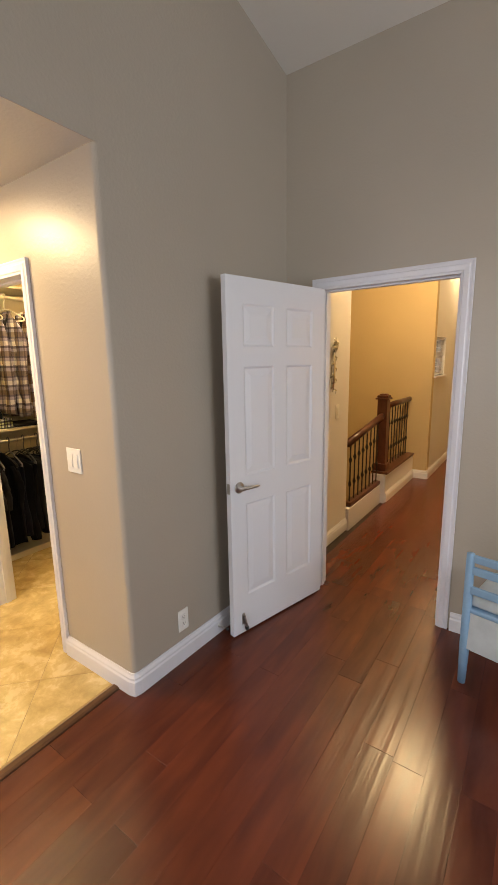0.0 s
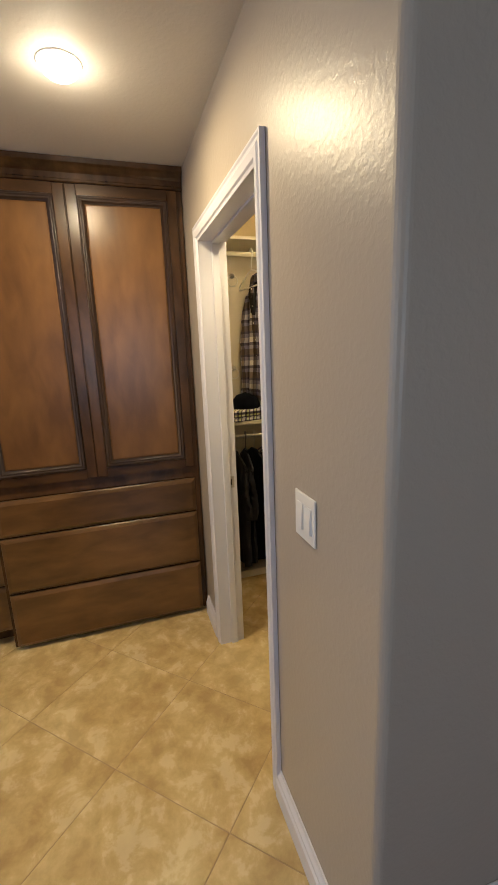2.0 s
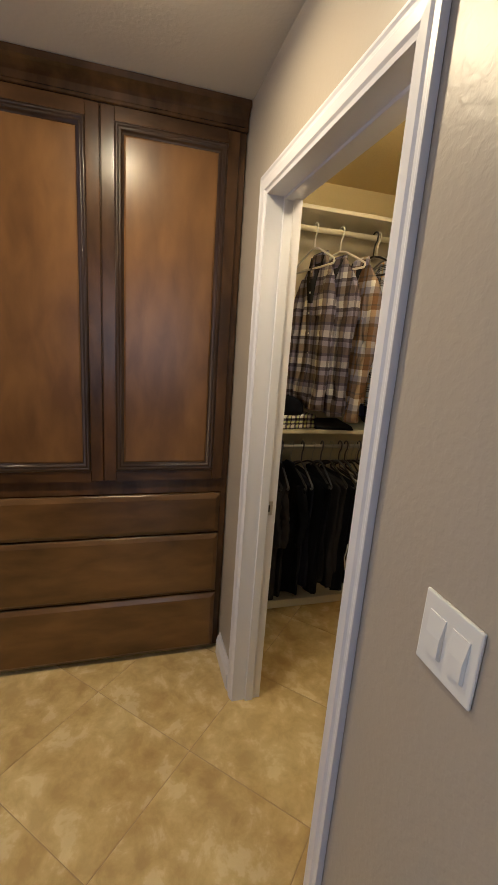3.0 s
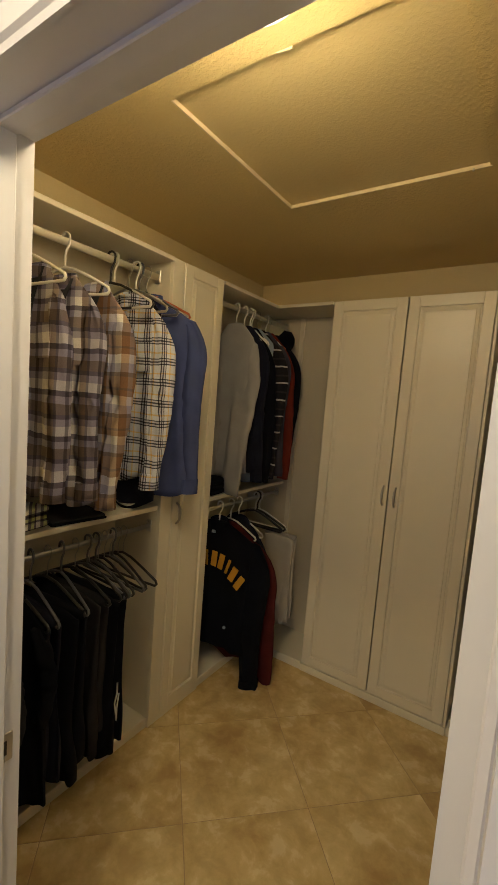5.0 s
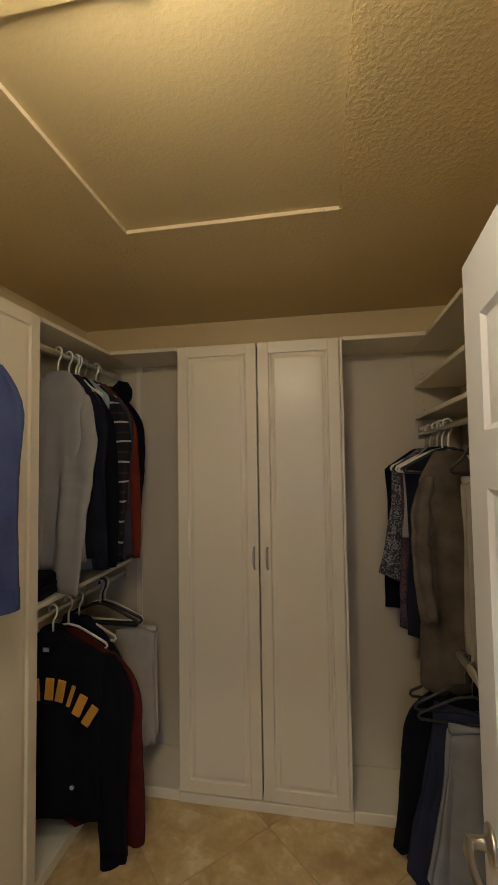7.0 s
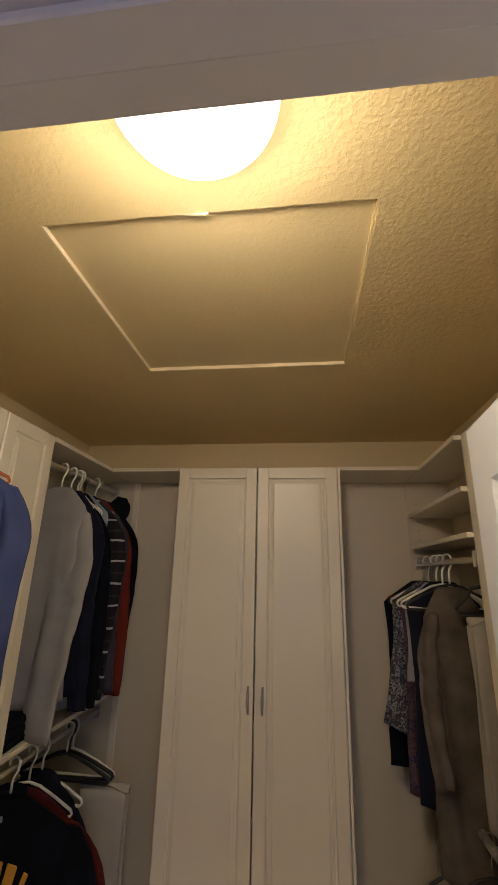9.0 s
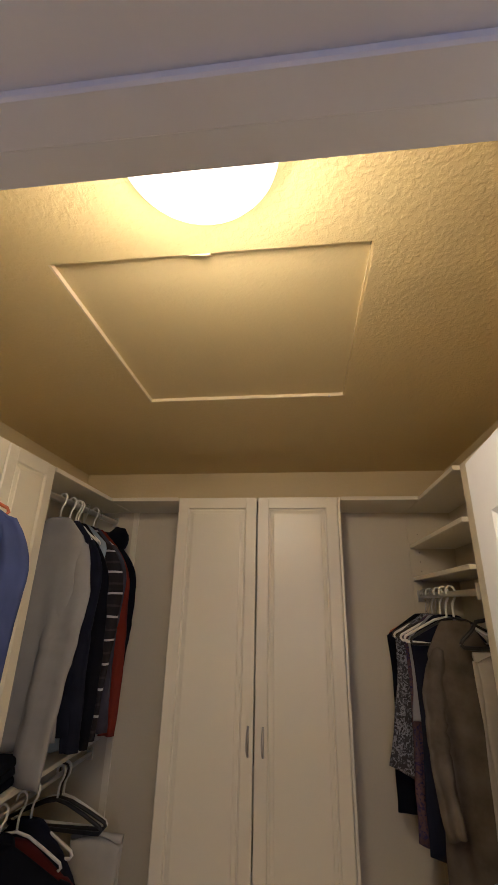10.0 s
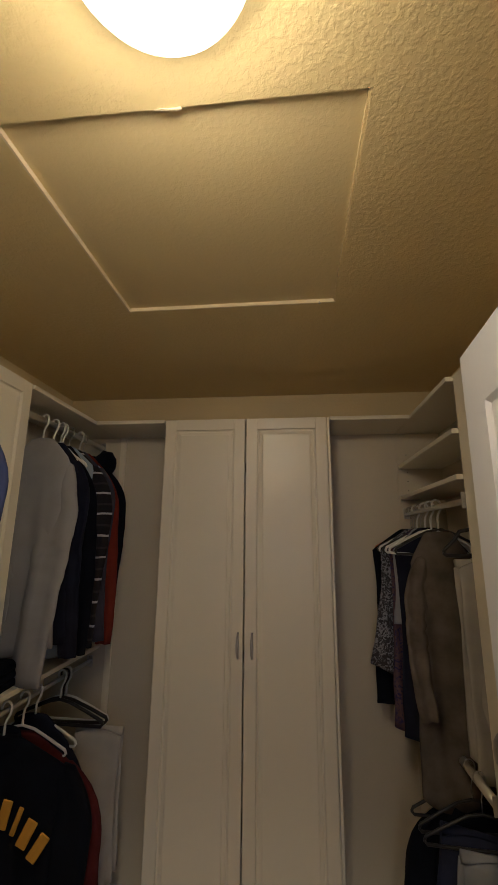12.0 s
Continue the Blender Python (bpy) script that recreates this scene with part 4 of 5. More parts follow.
def shirt(name, rod, turn, label, category, mat, length=0.76, half=0.215, thick=0.045, arms=0.58, seed=1, amp=0.022, collar=None, collar_mat=None, placket=None, cuffs=None, hem=1.0, fat=0.047, spread=0.012, forward=0.0, hood=None, group="", low=0.080, flat=0.5, droop=0.100):
    """A garment on its hanger; the origin lies on the rod, the neck just under the hook."""
    s = thing(name, rod, label, category, group, turn)
    dz = -low
    bodies = torso(half, length, thick, seed, amp, hem, 0.055, droop)
    bmesh.ops.translate(bodies, verts=bodies.verts, vec=(0, 0, dz))
    part("torso", bodies, mat, s, "", True)
    if arms:
        for side in (-1, 1):
            b = sleeve(side, half, arms, seed + side, fat, spread, forward, droop - 0.006, flat)
            bmesh.ops.translate(b, verts=b.verts, vec=(0, 0, dz))
            sl = part("sleeve", b, mat, s, "", True)
            if cuffs:
                cx, cz = side * (half + spread + 0.010 * math.sin(4 + seed + side)), dz - 0.8 * (droop - 0.006) - 0.030 - 0.40 * fat - arms
                part("cuff", tube(bmesh.new(), [(cx, forward + 0.010 * math.sin(5 + seed + side), cz + 0.055), (cx, forward + 0.010 * math.sin(5 + seed + side), cz - 0.010)], [fat * 0.74, fat * 0.76], 16, flat * 1.15), cuffs, sl)
    if collar:
        ring = [[(0.054 * math.cos(a) * (1 + 0.22 * k), 0.024 * math.sin(a) * (1 + 0.40 * k), dz + zz - 0.030 * (1 - math.sin(a)) * (0.6 if k else 0.45)) for a in (2 * math.pi * j / 20 for j in range(20))] for k, zz in ((0, -0.020), (0, 0.020), (0.5, 0.022), (1, 0.000), (1, -0.018))]
        part("collar", loft(bmesh.new(), ring, True, False), collar_mat or mat, s, "", True)
    if hood:
        b = bmesh.new()
        bmesh.ops.create_uvsphere(b, u_segments=14, v_segments=10, radius=1)
        for v in b.verts:
            v.co = Vector((0.060 * v.co.x + 0.115, 0.052 * v.co.y, 0.066 * v.co.z + dz - 0.045 + 0.012 * noise.noise(v.co * 2)))
        part("hood", b, hood, s, "", True)
    if placket:
        b = bmesh.new()
        zs = [dz - 0.03 - (length - 0.05) * k / 18 for k in range(19)]
        loft(b, [[(x, -thick * 0.98 + folds(x, z - dz, seed, amp) - e, z) for x, e in ((-0.016, 0.002), (-0.016, 0.006), (0.016, 0.006), (0.016, 0.002))] for z in zs])
        if name == "flannel_shirt":
            # charcoal wedge over the front, narrowing downwards from the neck
            zs2 = [dz - 0.012 - 0.30 * k / 8 for k in range(9)]
            part("open_neck", loft(bmesh.new(), [[(x, -thick * (0.35 + 0.66 * min(1, k / 2.5)) + folds(x, z - dz, seed, amp) - e, z) for x, e in ((-w, 0.001), (-w, 0.005), (w, 0.005), (w, 0.001))] for k, (z, w) in enumerate((z, 0.058 * (1 - k / 8) + 0.003) for k, z in enumerate(zs2))]), C_SOOT, s, "dark wedge at the open neck", True)
        pl = part("placket", b, mat, s, "", True)
        for k in range(6):
            z = dz - 0.09 - k * (length - 0.16) / 6
            y = -thick * 0.98 + folds(0, z - dz, seed, amp) - 0.008
            part("button", tube(bmesh.new(), [(0, y, z), (0, y - 0.003, z)], 0.0055, 8), placket, pl)
        part("chest_pocket", loft(bmesh.new(), [[(x, -thick * 1.02 + folds(x, z - dz, seed, amp) - e, z) for x, e in ((0.055, 0.0), (0.055, 0.006), (0.14, 0.006), (0.14, 0.0))] for z in (dz - 0.20, dz - 0.24, dz - 0.28, dz - 0.315)]), mat, s)
    return s


def trousers(name, rod, turn, label, mat, length=0.78, half=0.16, seed=1, drop=0.16, category="trousers", thick=0.017):
    """Trousers folded over a hanger bar: two hanging leaves."""
    s = thing(name, rod, label, category, turn=turn)
    for side in (-1, 1):
        b = torso(half, length * (1 if side < 0 else 0.93), thick, seed + side, 0.028, 1.0, half * 0.95, 0.02, 16, 26)
        bmesh.ops.translate(b, verts=b.verts, vec=(0, side * 0.018, -drop))
        part("leg", b, mat, s, "", True)
    part("waist_fold", tube(bmesh.new(), [(-half, 0, -drop - 0.012), (half, 0, -drop - 0.010)], 0.017, 10, 0.8), mat, s, "", True)
    return s


WW = (WHITE_PLASTIC, WHITE_PLASTIC)
BK = (NICKEL, BLACK_PLASTIC)
GY = (GREY_PLASTIC, GREY_PLASTIC)
OR = (NICKEL, ORANGE_PLASTIC)

CHALK, DUSK, UMBER, PITCH = (0.96, 0.95, 0.94), (0.53, 0.52, 0.63), (0.33, 0.275, 0.25), (0.23, 0.215, 0.27)
ASH, CLAY, INK, OCHRE = (0.60, 0.60, 0.74), (0.47, 0.35, 0.265), (0.12, 0.12, 0.16), (0.92, 0.70, 0.38)
P_BROWN = plaid("brown_grey_flannel", [(0, DUSK), (0.26, PITCH), (0.36, DUSK), (0.50, CHALK), (0.72, UMBER), (0.92, PITCH)], [(0, UMBER), (0.24, DUSK), (0.40, PITCH), (0.52, CHALK), (0.74, DUSK), (0.90, PITCH)], 0.150)
P_RUST = plaid("rust_blue_flannel", [(0, ASH), (0.26, CHALK), (0.48, CLAY), (0.74, DUSK), (0.90, CLAY)], [(0, CLAY), (0.26, UMBER), (0.36, ASH), (0.58, CHALK), (0.80, CLAY), (0.94, UMBER)], 0.150, 0.3)
MILK = (0.86, 0.88, 0.93)
P_WHITE = plaid("white_black_check", [(0, MILK), (0.16, INK), (0.22, (0.74, 0.74, 0.82)), (0.30, INK), (0.37, (0.74, 0.74, 0.82)), (0.45, INK), (0.50, MILK), (0.72, OCHRE), (0.79, MILK)], [(0, MILK), (0.18, INK), (0.24, (0.74, 0.74, 0.82)), (0.32, INK), (0.39, (0.74, 0.74, 0.82)), (0.47, INK), (0.52, MILK), (0.74, OCHRE), (0.81, MILK)], 0.082)
P_GREEN = plaid("folded_check", [(0, CHALK), (0.35, PITCH), (0.6, (0.75, 0.78, 0.45)), (0.85, PITCH)], [(0, PITCH), (0.3, CHALK), (0.62, PITCH), (0.8, (0.7, 0.72, 0.42))], 0.055)
C_BLUE = cloth("slate_blue_cotton", (0.060, 0.078, 0.200), 0.12)
C_GREY = cloth("pale_grey_fleece", (0.30, 0.295, 0.30), 0.06)
C_NAVY = cloth("navy_cotton", (0.012, 0.014, 0.026), 0.2)
C_BLACK = cloth("black_cotton", (0.0036, 0.0046, 0.0085), 0.25)
C_SOOT = cloth("charcoal_cotton", (0.022, 0.022, 0.026), 0.25)
C_RED = cloth("brick_red_knit", (0.14, 0.022, 0.014), 0.15)
C_MAROON = cloth("maroon_fleece", (0.075, 0.012, 0.012), 0.2)
C_WHITE = cloth("cream_linen", (0.50, 0.465, 0.40), 0.08)
C_PALE = cloth("pale_stone_twill", (0.40, 0.37, 0.31), 0.10)
C_PEARL = cloth("pearl_grey_jersey", (0.27, 0.265, 0.275), 0.1)
C_ICE = cloth("pale_blue_cotton", (0.30, 0.36, 0.42), 0.1)
C_TAUPE = cloth("taupe_knit", (0.115, 0.096, 0.076), 0.35, 300)
C_LACE = cloth("speckled_grey_lace", (0.045, 0.045, 0.055), 0.2, 420, 0.9, (0.26, 0.26, 0.28))
C_JEAN = cloth("grey_denim", (0.22, 0.23, 0.25), 0.15)
C_DENIM = cloth("navy_denim", (0.022, 0.026, 0.05), 0.2)
C_FLORAL = cloth("mauve_print", (0.10, 0.06, 0.07), 0.3, 420, 0.9, (0.03, 0.03, 0.09))
C_GOLD = cloth("gold_twill", (0.50, 0.26, 0.025), 0.08)
P_STRIPE = plaid("striped_knit", [(0, (1, 1, 1)), (0.5, (0.9, 0.9, 0.9))], [(0, (0.55, 0.52, 0.50)), (0.09, (0.022, 0.020, 0.024)), (0.45, (0.045, 0.04, 0.042)), (0.55, (0.022, 0.020, 0.024))], 0.098)

# upper rod, first bay
hanger((RX, 1.668, Z1), 6, "white plastic hanger with a flannel shirt", WW)
shirt("flannel_shirt", (RX, 1.706, Z1), 8, "brown and grey plaid flannel shirt on a white hanger", "shirt", P_BROWN, 0.78, 0.150, 0.036, 0.64, 3, 0.026, True, None, WHITE_PLASTIC, P_BROWN, low=0.115, fat=0.052, spread=0.006, forward=-0.045, flat=0.62, droop=0.118)
hanger((RX, 1.814, Z1), 12, "white plastic hanger with a flannel shirt", WW)
shirt("flannel_shirt", (RX, 1.810, Z1), 12, "grey and brown open plaid flannel shirt beside another", "shirt", P_BROWN, 0.82, 0.165, 0.036, 0.64, 8, 0.026, True, None, WHITE_PLASTIC, P_BROWN, low=0.125, fat=0.052, spread=0.006, forward=-0.045, flat=0.62, droop=0.118)
hanger((RX, 2.012, Z1), 14, "black plastic hanger with a plaid shirt", (BLACK_PLASTIC, BLACK_PLASTIC))
shirt("flannel_shirt", (RX, 1.945, Z1), 4, "rust, blue and cream plaid flannel shirt with long sleeves", "shirt", P_RUST, 0.78, 0.165, 0.036, 0.70, 5, 0.026, True, None, WHITE_PLASTIC, P_RUST, low=0.115, fat=0.052, spread=0.006, forward=-0.045, flat=0.62, droop=0.118)
hanger((RX, 2.031, Z1), 4, "white plastic hanger with a checked shirt", WW)
shirt("checked_shirt", (RX + 0.022, 2.100, Z1), 10, "cream shirt with black and yellow check", "shirt", P_WHITE, 0.77, 0.178, 0.034, 0.64, 11, 0.024, True, None, BLACK_PLASTIC, P_WHITE, low=0.115, fat=0.052, spread=0.006, forward=-0.045, flat=0.62, droop=0.118)
hanger((RX, 2.104, Z1), 8, "slim steel hanger between checked and blue shirts", (NICKEL, NICKEL))
hanger((RX, 2.141, Z1), 18, "white plastic hanger over the blue shirt", WW)
hanger((RX, 2.200, Z1), 26, "hanger with orange grip under a blue shirt", OR)
shirt("blue_shirt", (RX + 0.026, 2.195, Z1), 26, "slate blue long-sleeved cotton shirt on a hanger", "shirt", C_BLUE, 0.86, 0.212, 0.030, 0.71, 14, 0.016, True, None, BLACK_PLASTIC, C_BLUE, 1.03, 0.052, 0.018, low=0.105)
shirt("navy_shirt", (RX, 2.150, Z1), 10, "dark navy shirt behind the blue shirt", "shirt", C_NAVY, 0.93, 0.135, 0.025, 0, 17, 0.012, low=0.09)
hanger((RX, 2.160, Z1), 10, "grey plastic hanger with a navy shirt", GY)

# lower rod, first bay: dark clothes and a row of slim hangers
for k, (y, turn, mat, length, lab) in enumerate([(1.43, -8, C_BLACK, 0.72, "black cotton top"), (1.50, 4, C_SOOT, 0.70, "charcoal cotton top"), (1.575, -6, C_SOOT, 0.70, "charcoal jersey top"), (1.635, 5, C_BLACK, 0.70, "black cotton tee shirt")]):
    hanger((RXL, y, Z2), turn, "slim dark hanger with black clothes", (GY, BK)[k % 2])
    shirt("tee_shirt", (RXL, y, Z2), turn, lab + " hanging from the lower rod", "top", mat, length + 0.07, 0.195, 0.030, 0.30, 20 + k, 0.020, fat=0.05, spread=-0.02, low=0.09, group="dark tops")
for k, (y, turn, mat, length, lab) in enumerate([(1.70, -3, C_NAVY, 0.62, "very dark navy trousers"), (1.765, 6, C_BLACK, 0.60, "black cotton trousers"), (1.82, -5, C_BLACK, 0.64, "black jersey trousers"), (1.88, 4, C_SOOT, 0.61, "charcoal trousers"), (1.935, 7, C_BLACK, 0.63, "black trousers with a loose strap")]):
    hanger((RXL, y, Z2), turn, "slim dark hanger with black trousers", (GY, BK)[k % 2], 0.205, 0.010)
    last = trousers("dark_trousers", (RXL + 0.02 * math.sin(k * 2.0), y, Z2), turn, lab + " folded over a slim hanger", mat, length + 0.06, 0.185, 26 + k, 0.165)
part("cord", tube(bmesh.new(), [(0.186, -0.012, -0.52), (0.192, -0.018, -0.56), (0.187, -0.024, -0.60), (0.193, -0.020, -0.65), (0.188, -0.012, -0.68), (0.183, -0.006, -0.63), (0.187, -0.002, -0.57)], 0.003, 6), WHITE_PLASTIC, last, "white drawstring cord", True)
for k in range(8):
    hanger((RXL, 1.945 + 0.024 * k + 0.006 * math.sin(k * 2.1), Z2), 5 * math.sin(k * 1.9), "empty slim hanger on the lower rod", (BK, GY, BK, BK)[k % 4], 0.205, 0.010)

# upper rod, corner bay: a crowded row of long-sleeved clothes
for y, turn, mats, lab in ((2.880, -6, WW, "white"), (2.962, -5, WW, "white"), (3.020, -6, WW, "white"), (3.042, -4, WW, "white"), (3.100, -5, BK, "slim dark"), (3.200, -4, WW, "white"), (3.240, -4, (NICKEL, ORANGE_PLASTIC), "brown wooden")):
    hanger((RX, y, Z1), turn, lab + " hanger in the corner bay", mats, 0.135)
shirt("grey_jacket", (RX, 2.875, Z1), -6, "pale grey fleece jacket with long sleeves", "jacket", C_GREY, 0.88, 0.150, 0.030, 0.83, 31, 0.010, None, None, None, None, 1.0, 0.098, -0.040, -0.055, flat=0.16)
shirt("navy_jacket", (RX, 2.960, Z1), -5, "navy cotton jacket beside a grey one", "jacket", C_NAVY, 0.86, 0.145, 0.026, 0.78, 33, 0.010, None, hem=1.15, flat=0.35, fat=0.056, spread=0.022)
shirt("black_coat", (RX, 3.022, Z1), -5, "black cotton coat in the corner bay", "coat", C_BLACK, 0.86, 0.145, 0.024, 0.78, 35, 0.010, None, hem=1.18, flat=0.35, fat=0.056, spread=0.030)
shirt("pale_blue_shirt", (RX, 3.055, Z1), -5, "pale blue shirt showing between dark clothes", "shirt", C_ICE, 0.93, 0.165, 0.012, 0, 36, 0.008, None, hem=1.25)
shirt("striped_sweater", (RX, 3.105, Z1), -5, "black knit sweater with thin white stripes", "sweater", P_STRIPE, 0.86, 0.155, 0.024, 0.77, 37, 0.010, hem=1.15, fat=0.052, spread=0.034, flat=0.40)
shirt("grey_cardigan", (RX, 3.160, Z1), -5, "slate grey knit cardigan", "cardigan", cloth("slate_knit", (0.05, 0.05, 0.068), 0.2), 0.88, 0.158, 0.018, 0.76, 39, 0.010, hem=1.15, fat=0.052, spread=0.040, flat=0.36)
shirt("red_sweater", (RX, 3.205, Z1), -4, "brick red knit sweater", "sweater", C_RED, 0.86, 0.160, 0.022, 0.78, 41, 0.010, hem=1.15, fat=0.052, spread=0.046, flat=0.38)
shirt("black_hoodie", (RX, 3.275, Z1), -4, "black hooded jacket at the end of the rod", "jacket", C_BLACK, 0.82, 0.150, 0.036, 0.76, 43, 0.012, hood=C_BLACK, hem=1.1, fat=0.054, spread=0.036, flat=0.42)

# lower rod, corner bay
for y, turn in ((2.815, 4), (2.925, 0), (3.010, -2)):
    hanger((RXL, y, Z2), turn, "white plastic hanger on the lower corner rod", WW, 0.19)
sw = shirt("sweatshirt", (RXL, 2.815, Z2), 4, "black sweatshirt with arched gold bars across the chest", "sweatshirt", C_BLACK, 0.74, 0.255, 0.06, 0.80, 51, 0.020, True, None, None, C_BLACK, 1.06, 0.078, 0.02)
# a plain arched row of gold bars on the chest
for k, wide in enumerate((0.018, 0.019, None, 0.009, 0.019, 0.018, 0.009, 0.019, 0.018)):
    if wide is None:
        continue
    x = -0.155 + 0.045 * k
    z = -0.285 - 2.2 * x ** 2
    b = box(bmesh.new(), -wide, wide, -0.002, 0.004, -0.045, 0.045, 0.003)
    bmesh.ops.transform(b, matrix=pose(x, -0.064 + folds(x, z + 0.064, 51, 0.020) - 0.004, z, 0, math.degrees(2.8 * x), 0), verts=b.verts)
    part("chest_bar", b, C_GOLD, sw, "gold twill bar")
part("neck_label", boxes((-0.012, 0.012, -0.054, -0.048, -0.144, -0.128)), C_ICE, sw)
part("hem_badge", tube(bmesh.new(), [(0.13, -0.075, -0.66), (0.13, -0.080, -0.66)], 0.009, 8), C_ICE, sw)
shirt("maroon_jacket", (RXL, 2.925, Z2), 0, "maroon fleece jacket behind the black sweatshirt", "jacket", C_MAROON, 0.80, 0.215, 0.05, 0.80, 53, 0.018, None, low=0.11, fat=0.07, hem=1.35, spread=0.085)
shirt("navy_coat", (RXL, 3.010, Z2), -2, "dark navy jacket behind the maroon one", "jacket", C_NAVY, 0.72, 0.160, 0.045, 0.66, 55, 0.018, fat=0.06)
for y, turn, m in ((3.20, -3, (WHITE_PLASTIC, BLACK_PLASTIC)), (3.225, 2, (BLACK_PLASTIC, BLACK_PLASTIC)), (3.25, -2, WW)):
    hanger((RXL, y, Z2), turn, "plastic trouser hanger with folded cream trousers", m, 0.215, 0.010)
trousers("cream_trousers", (RXL + 0.185, 3.235, Z2 - 0.04), -2, "cream linen trousers folded over a hanger", C_WHITE, 0.60, 0.110, 57, 0.165)

# upper rod by the shelves
for k, (y, turn, mats, lab) in enumerate([(3.405, 4, OR, "brown wooden"), (3.375, 2, OR, "brown wooden"), (3.345, 5, BK, "slim dark"), (3.300, 3, WW, "white plastic"), (3.235, 6, BK, "slim dark"), (3.170, 5, WW, "white plastic"), (3.090, 4, WW, "white plastic"), (3.000, 8, (WHITE_PLASTIC, BLACK_PLASTIC), "white-hooked dark")]):
    hanger((RXR, y, ZR), turn, lab + " hanger crowded on the rod under the shelves", mats, 0.185, 0.007)
shirt("black_tank_top", (RXR - 0.012, 3.350, ZR), 3, "black sleeveless top on the rod under the shelves", "top", C_BLACK, 0.80, 0.195, 0.022, 0, 61, 0.012, hem=1.10)
shirt("lace_top", (RXR - 0.012, 3.245, ZR), 4, "speckled grey and black lace top", "top", C_LACE, 0.64, 0.178, 0.022, 0, 63, 0.016, hem=1.42)
shirt("print_blouse", (RXR, 3.195, ZR), 5, "mauve and blue printed blouse", "blouse", C_FLORAL, 0.82, 0.165, 0.020, 0.0, 65, 0.014, hem=1.12)
shirt("white_camisole", (RXR, 3.150, ZR), 4, "pale grey top between darker clothes", "top", C_PEARL, 0.42, 0.165, 0.012, 0, 66, 0.010)
shirt("navy_tee", (RXR, 3.100, ZR), 5, "dark navy top beside a taupe cardigan", "top", C_NAVY, 0.84, 0.160, 0.022, 0.0, 67, 0.014, hem=1.05)
shirt("taupe_cardigan", (RXR - 0.004, 2.985, ZR), 6, "long taupe knit cardigan with sleeves", "cardigan", C_TAUPE, 0.96, 0.124, 0.030, 0.53, 69, 0.016, fat=0.050, spread=-0.008, hem=1.12, forward=-0.055, flat=0.30, low=0.098, droop=0.115)
hanger((RXR + 0.085, 2.875, ZR), 3, "white-hooked hanger with a black bar holding pale trousers", (WHITE_PLASTIC, BLACK_PLASTIC), 0.115, 0.010)
trousers("pale_trousers", (RXR + 0.105, 2.872, ZR), 3, "pale grey trousers hung from a black bar", C_PALE, 0.74, 0.098, 79, 0.205)

# lower rod by the shelves
for k, y in enumerate((2.98, 2.90, 2.82)):
    hanger((RXR, y, ZR2), 4 * math.sin(k * 2), "slim dark hanger on the low rod", BK, 0.185)
shirt("black_jacket", (RXR, 2.97, ZR2), -4, "black cotton jacket on the low rod", "jacket", C_BLACK, 0.66, 0.150, 0.05, 0.60, 71, 0.02, fat=0.06, spread=0.01).matrix_world = pose(RXR + 0.075, 2.97, ZR2 - 0.03, 0, 11, -4)
trousers("grey_jeans", (RXR, 2.75, ZR2), 3, "pale grey denim jeans folded on a hanger", C_JEAN, 0.62, 0.125, 73, 0.17).matrix_world = pose(RXR + 0.050, 2.75, ZR2, 0, 9, 3)
trousers("navy_jeans", (RXR, 2.85, ZR2), -3, "dark navy jeans folded on a hanger", C_DENIM, 0.66, 0.140, 75, 0.17).matrix_world = pose(RXR + 0.050, 2.85, ZR2, 0, 11, -3)

# valet rings on the back panel
for y, z in ((1.60, 2.05), (1.585, 1.44)):
    s = thing("valet_ring", (X0 + 0.011, y, z), "chrome ring hook on the closet back panel", "hook", "ring hooks")
    part("plate", lathe(bmesh.new(), [(0.018, 0.0), (0.018, 0.004), (0.006, 0.007), (0.005, 0.018), (0.001, 0.019)], 14), CHROME, s, "", True).matrix_basis = pose(0, 0, 0, 0, 90, 0)
    part("ring", tube(bmesh.new(), [(0.016, 0.034 * math.sin(a), -0.034 + 0.034 * math.cos(a)) for a in (2 * math.pi * k / 20 for k in range(21))], 0.003, 6), CHROME, s, "", True)

# things on the middle shelf
ZS = 1.111
c = thing("baseball_cap", (-3.50, 1.605, ZS + 0.075), "black cap with a white badge lying on folded clothes", "cap", turn=-60)
b = bmesh.new()
lathe(b, [(0.092, 0.0), (0.094, 0.025), (0.086, 0.058), (0.060, 0.085), (0.025, 0.096), (0.001, 0.098)], 20)
part("crown", b, C_BLACK, c, "", True)
part("button", lathe(bmesh.new(), [(0.008, 0.096), (0.007, 0.102), (0.001, 0.104)], 8), C_BLACK, c)
part("visor", loft(bmesh.new(), [[(0.085 * math.cos(a) * s, -(0.055 + 0.105 * s * math.sin(a)) if s else 0, z + 0.004 - 0.02 * abs(math.cos(a))) for a in (math.pi * j / 12 for j in range(13))] for s, z in ((1.0, 0.004), (1.04, 0.010), (0.2, 0.018), (0.2, 0.006))]), C_BLACK, c, "", True)
part("badge", boxes((-0.028, 0.028, -0.094, -0.088, 0.030, 0.058), (-0.022, 0.022, -0.095, -0.089, 0.018, 0.025), bevel=0.003), C_WHITE, c, "white embroidered badge")


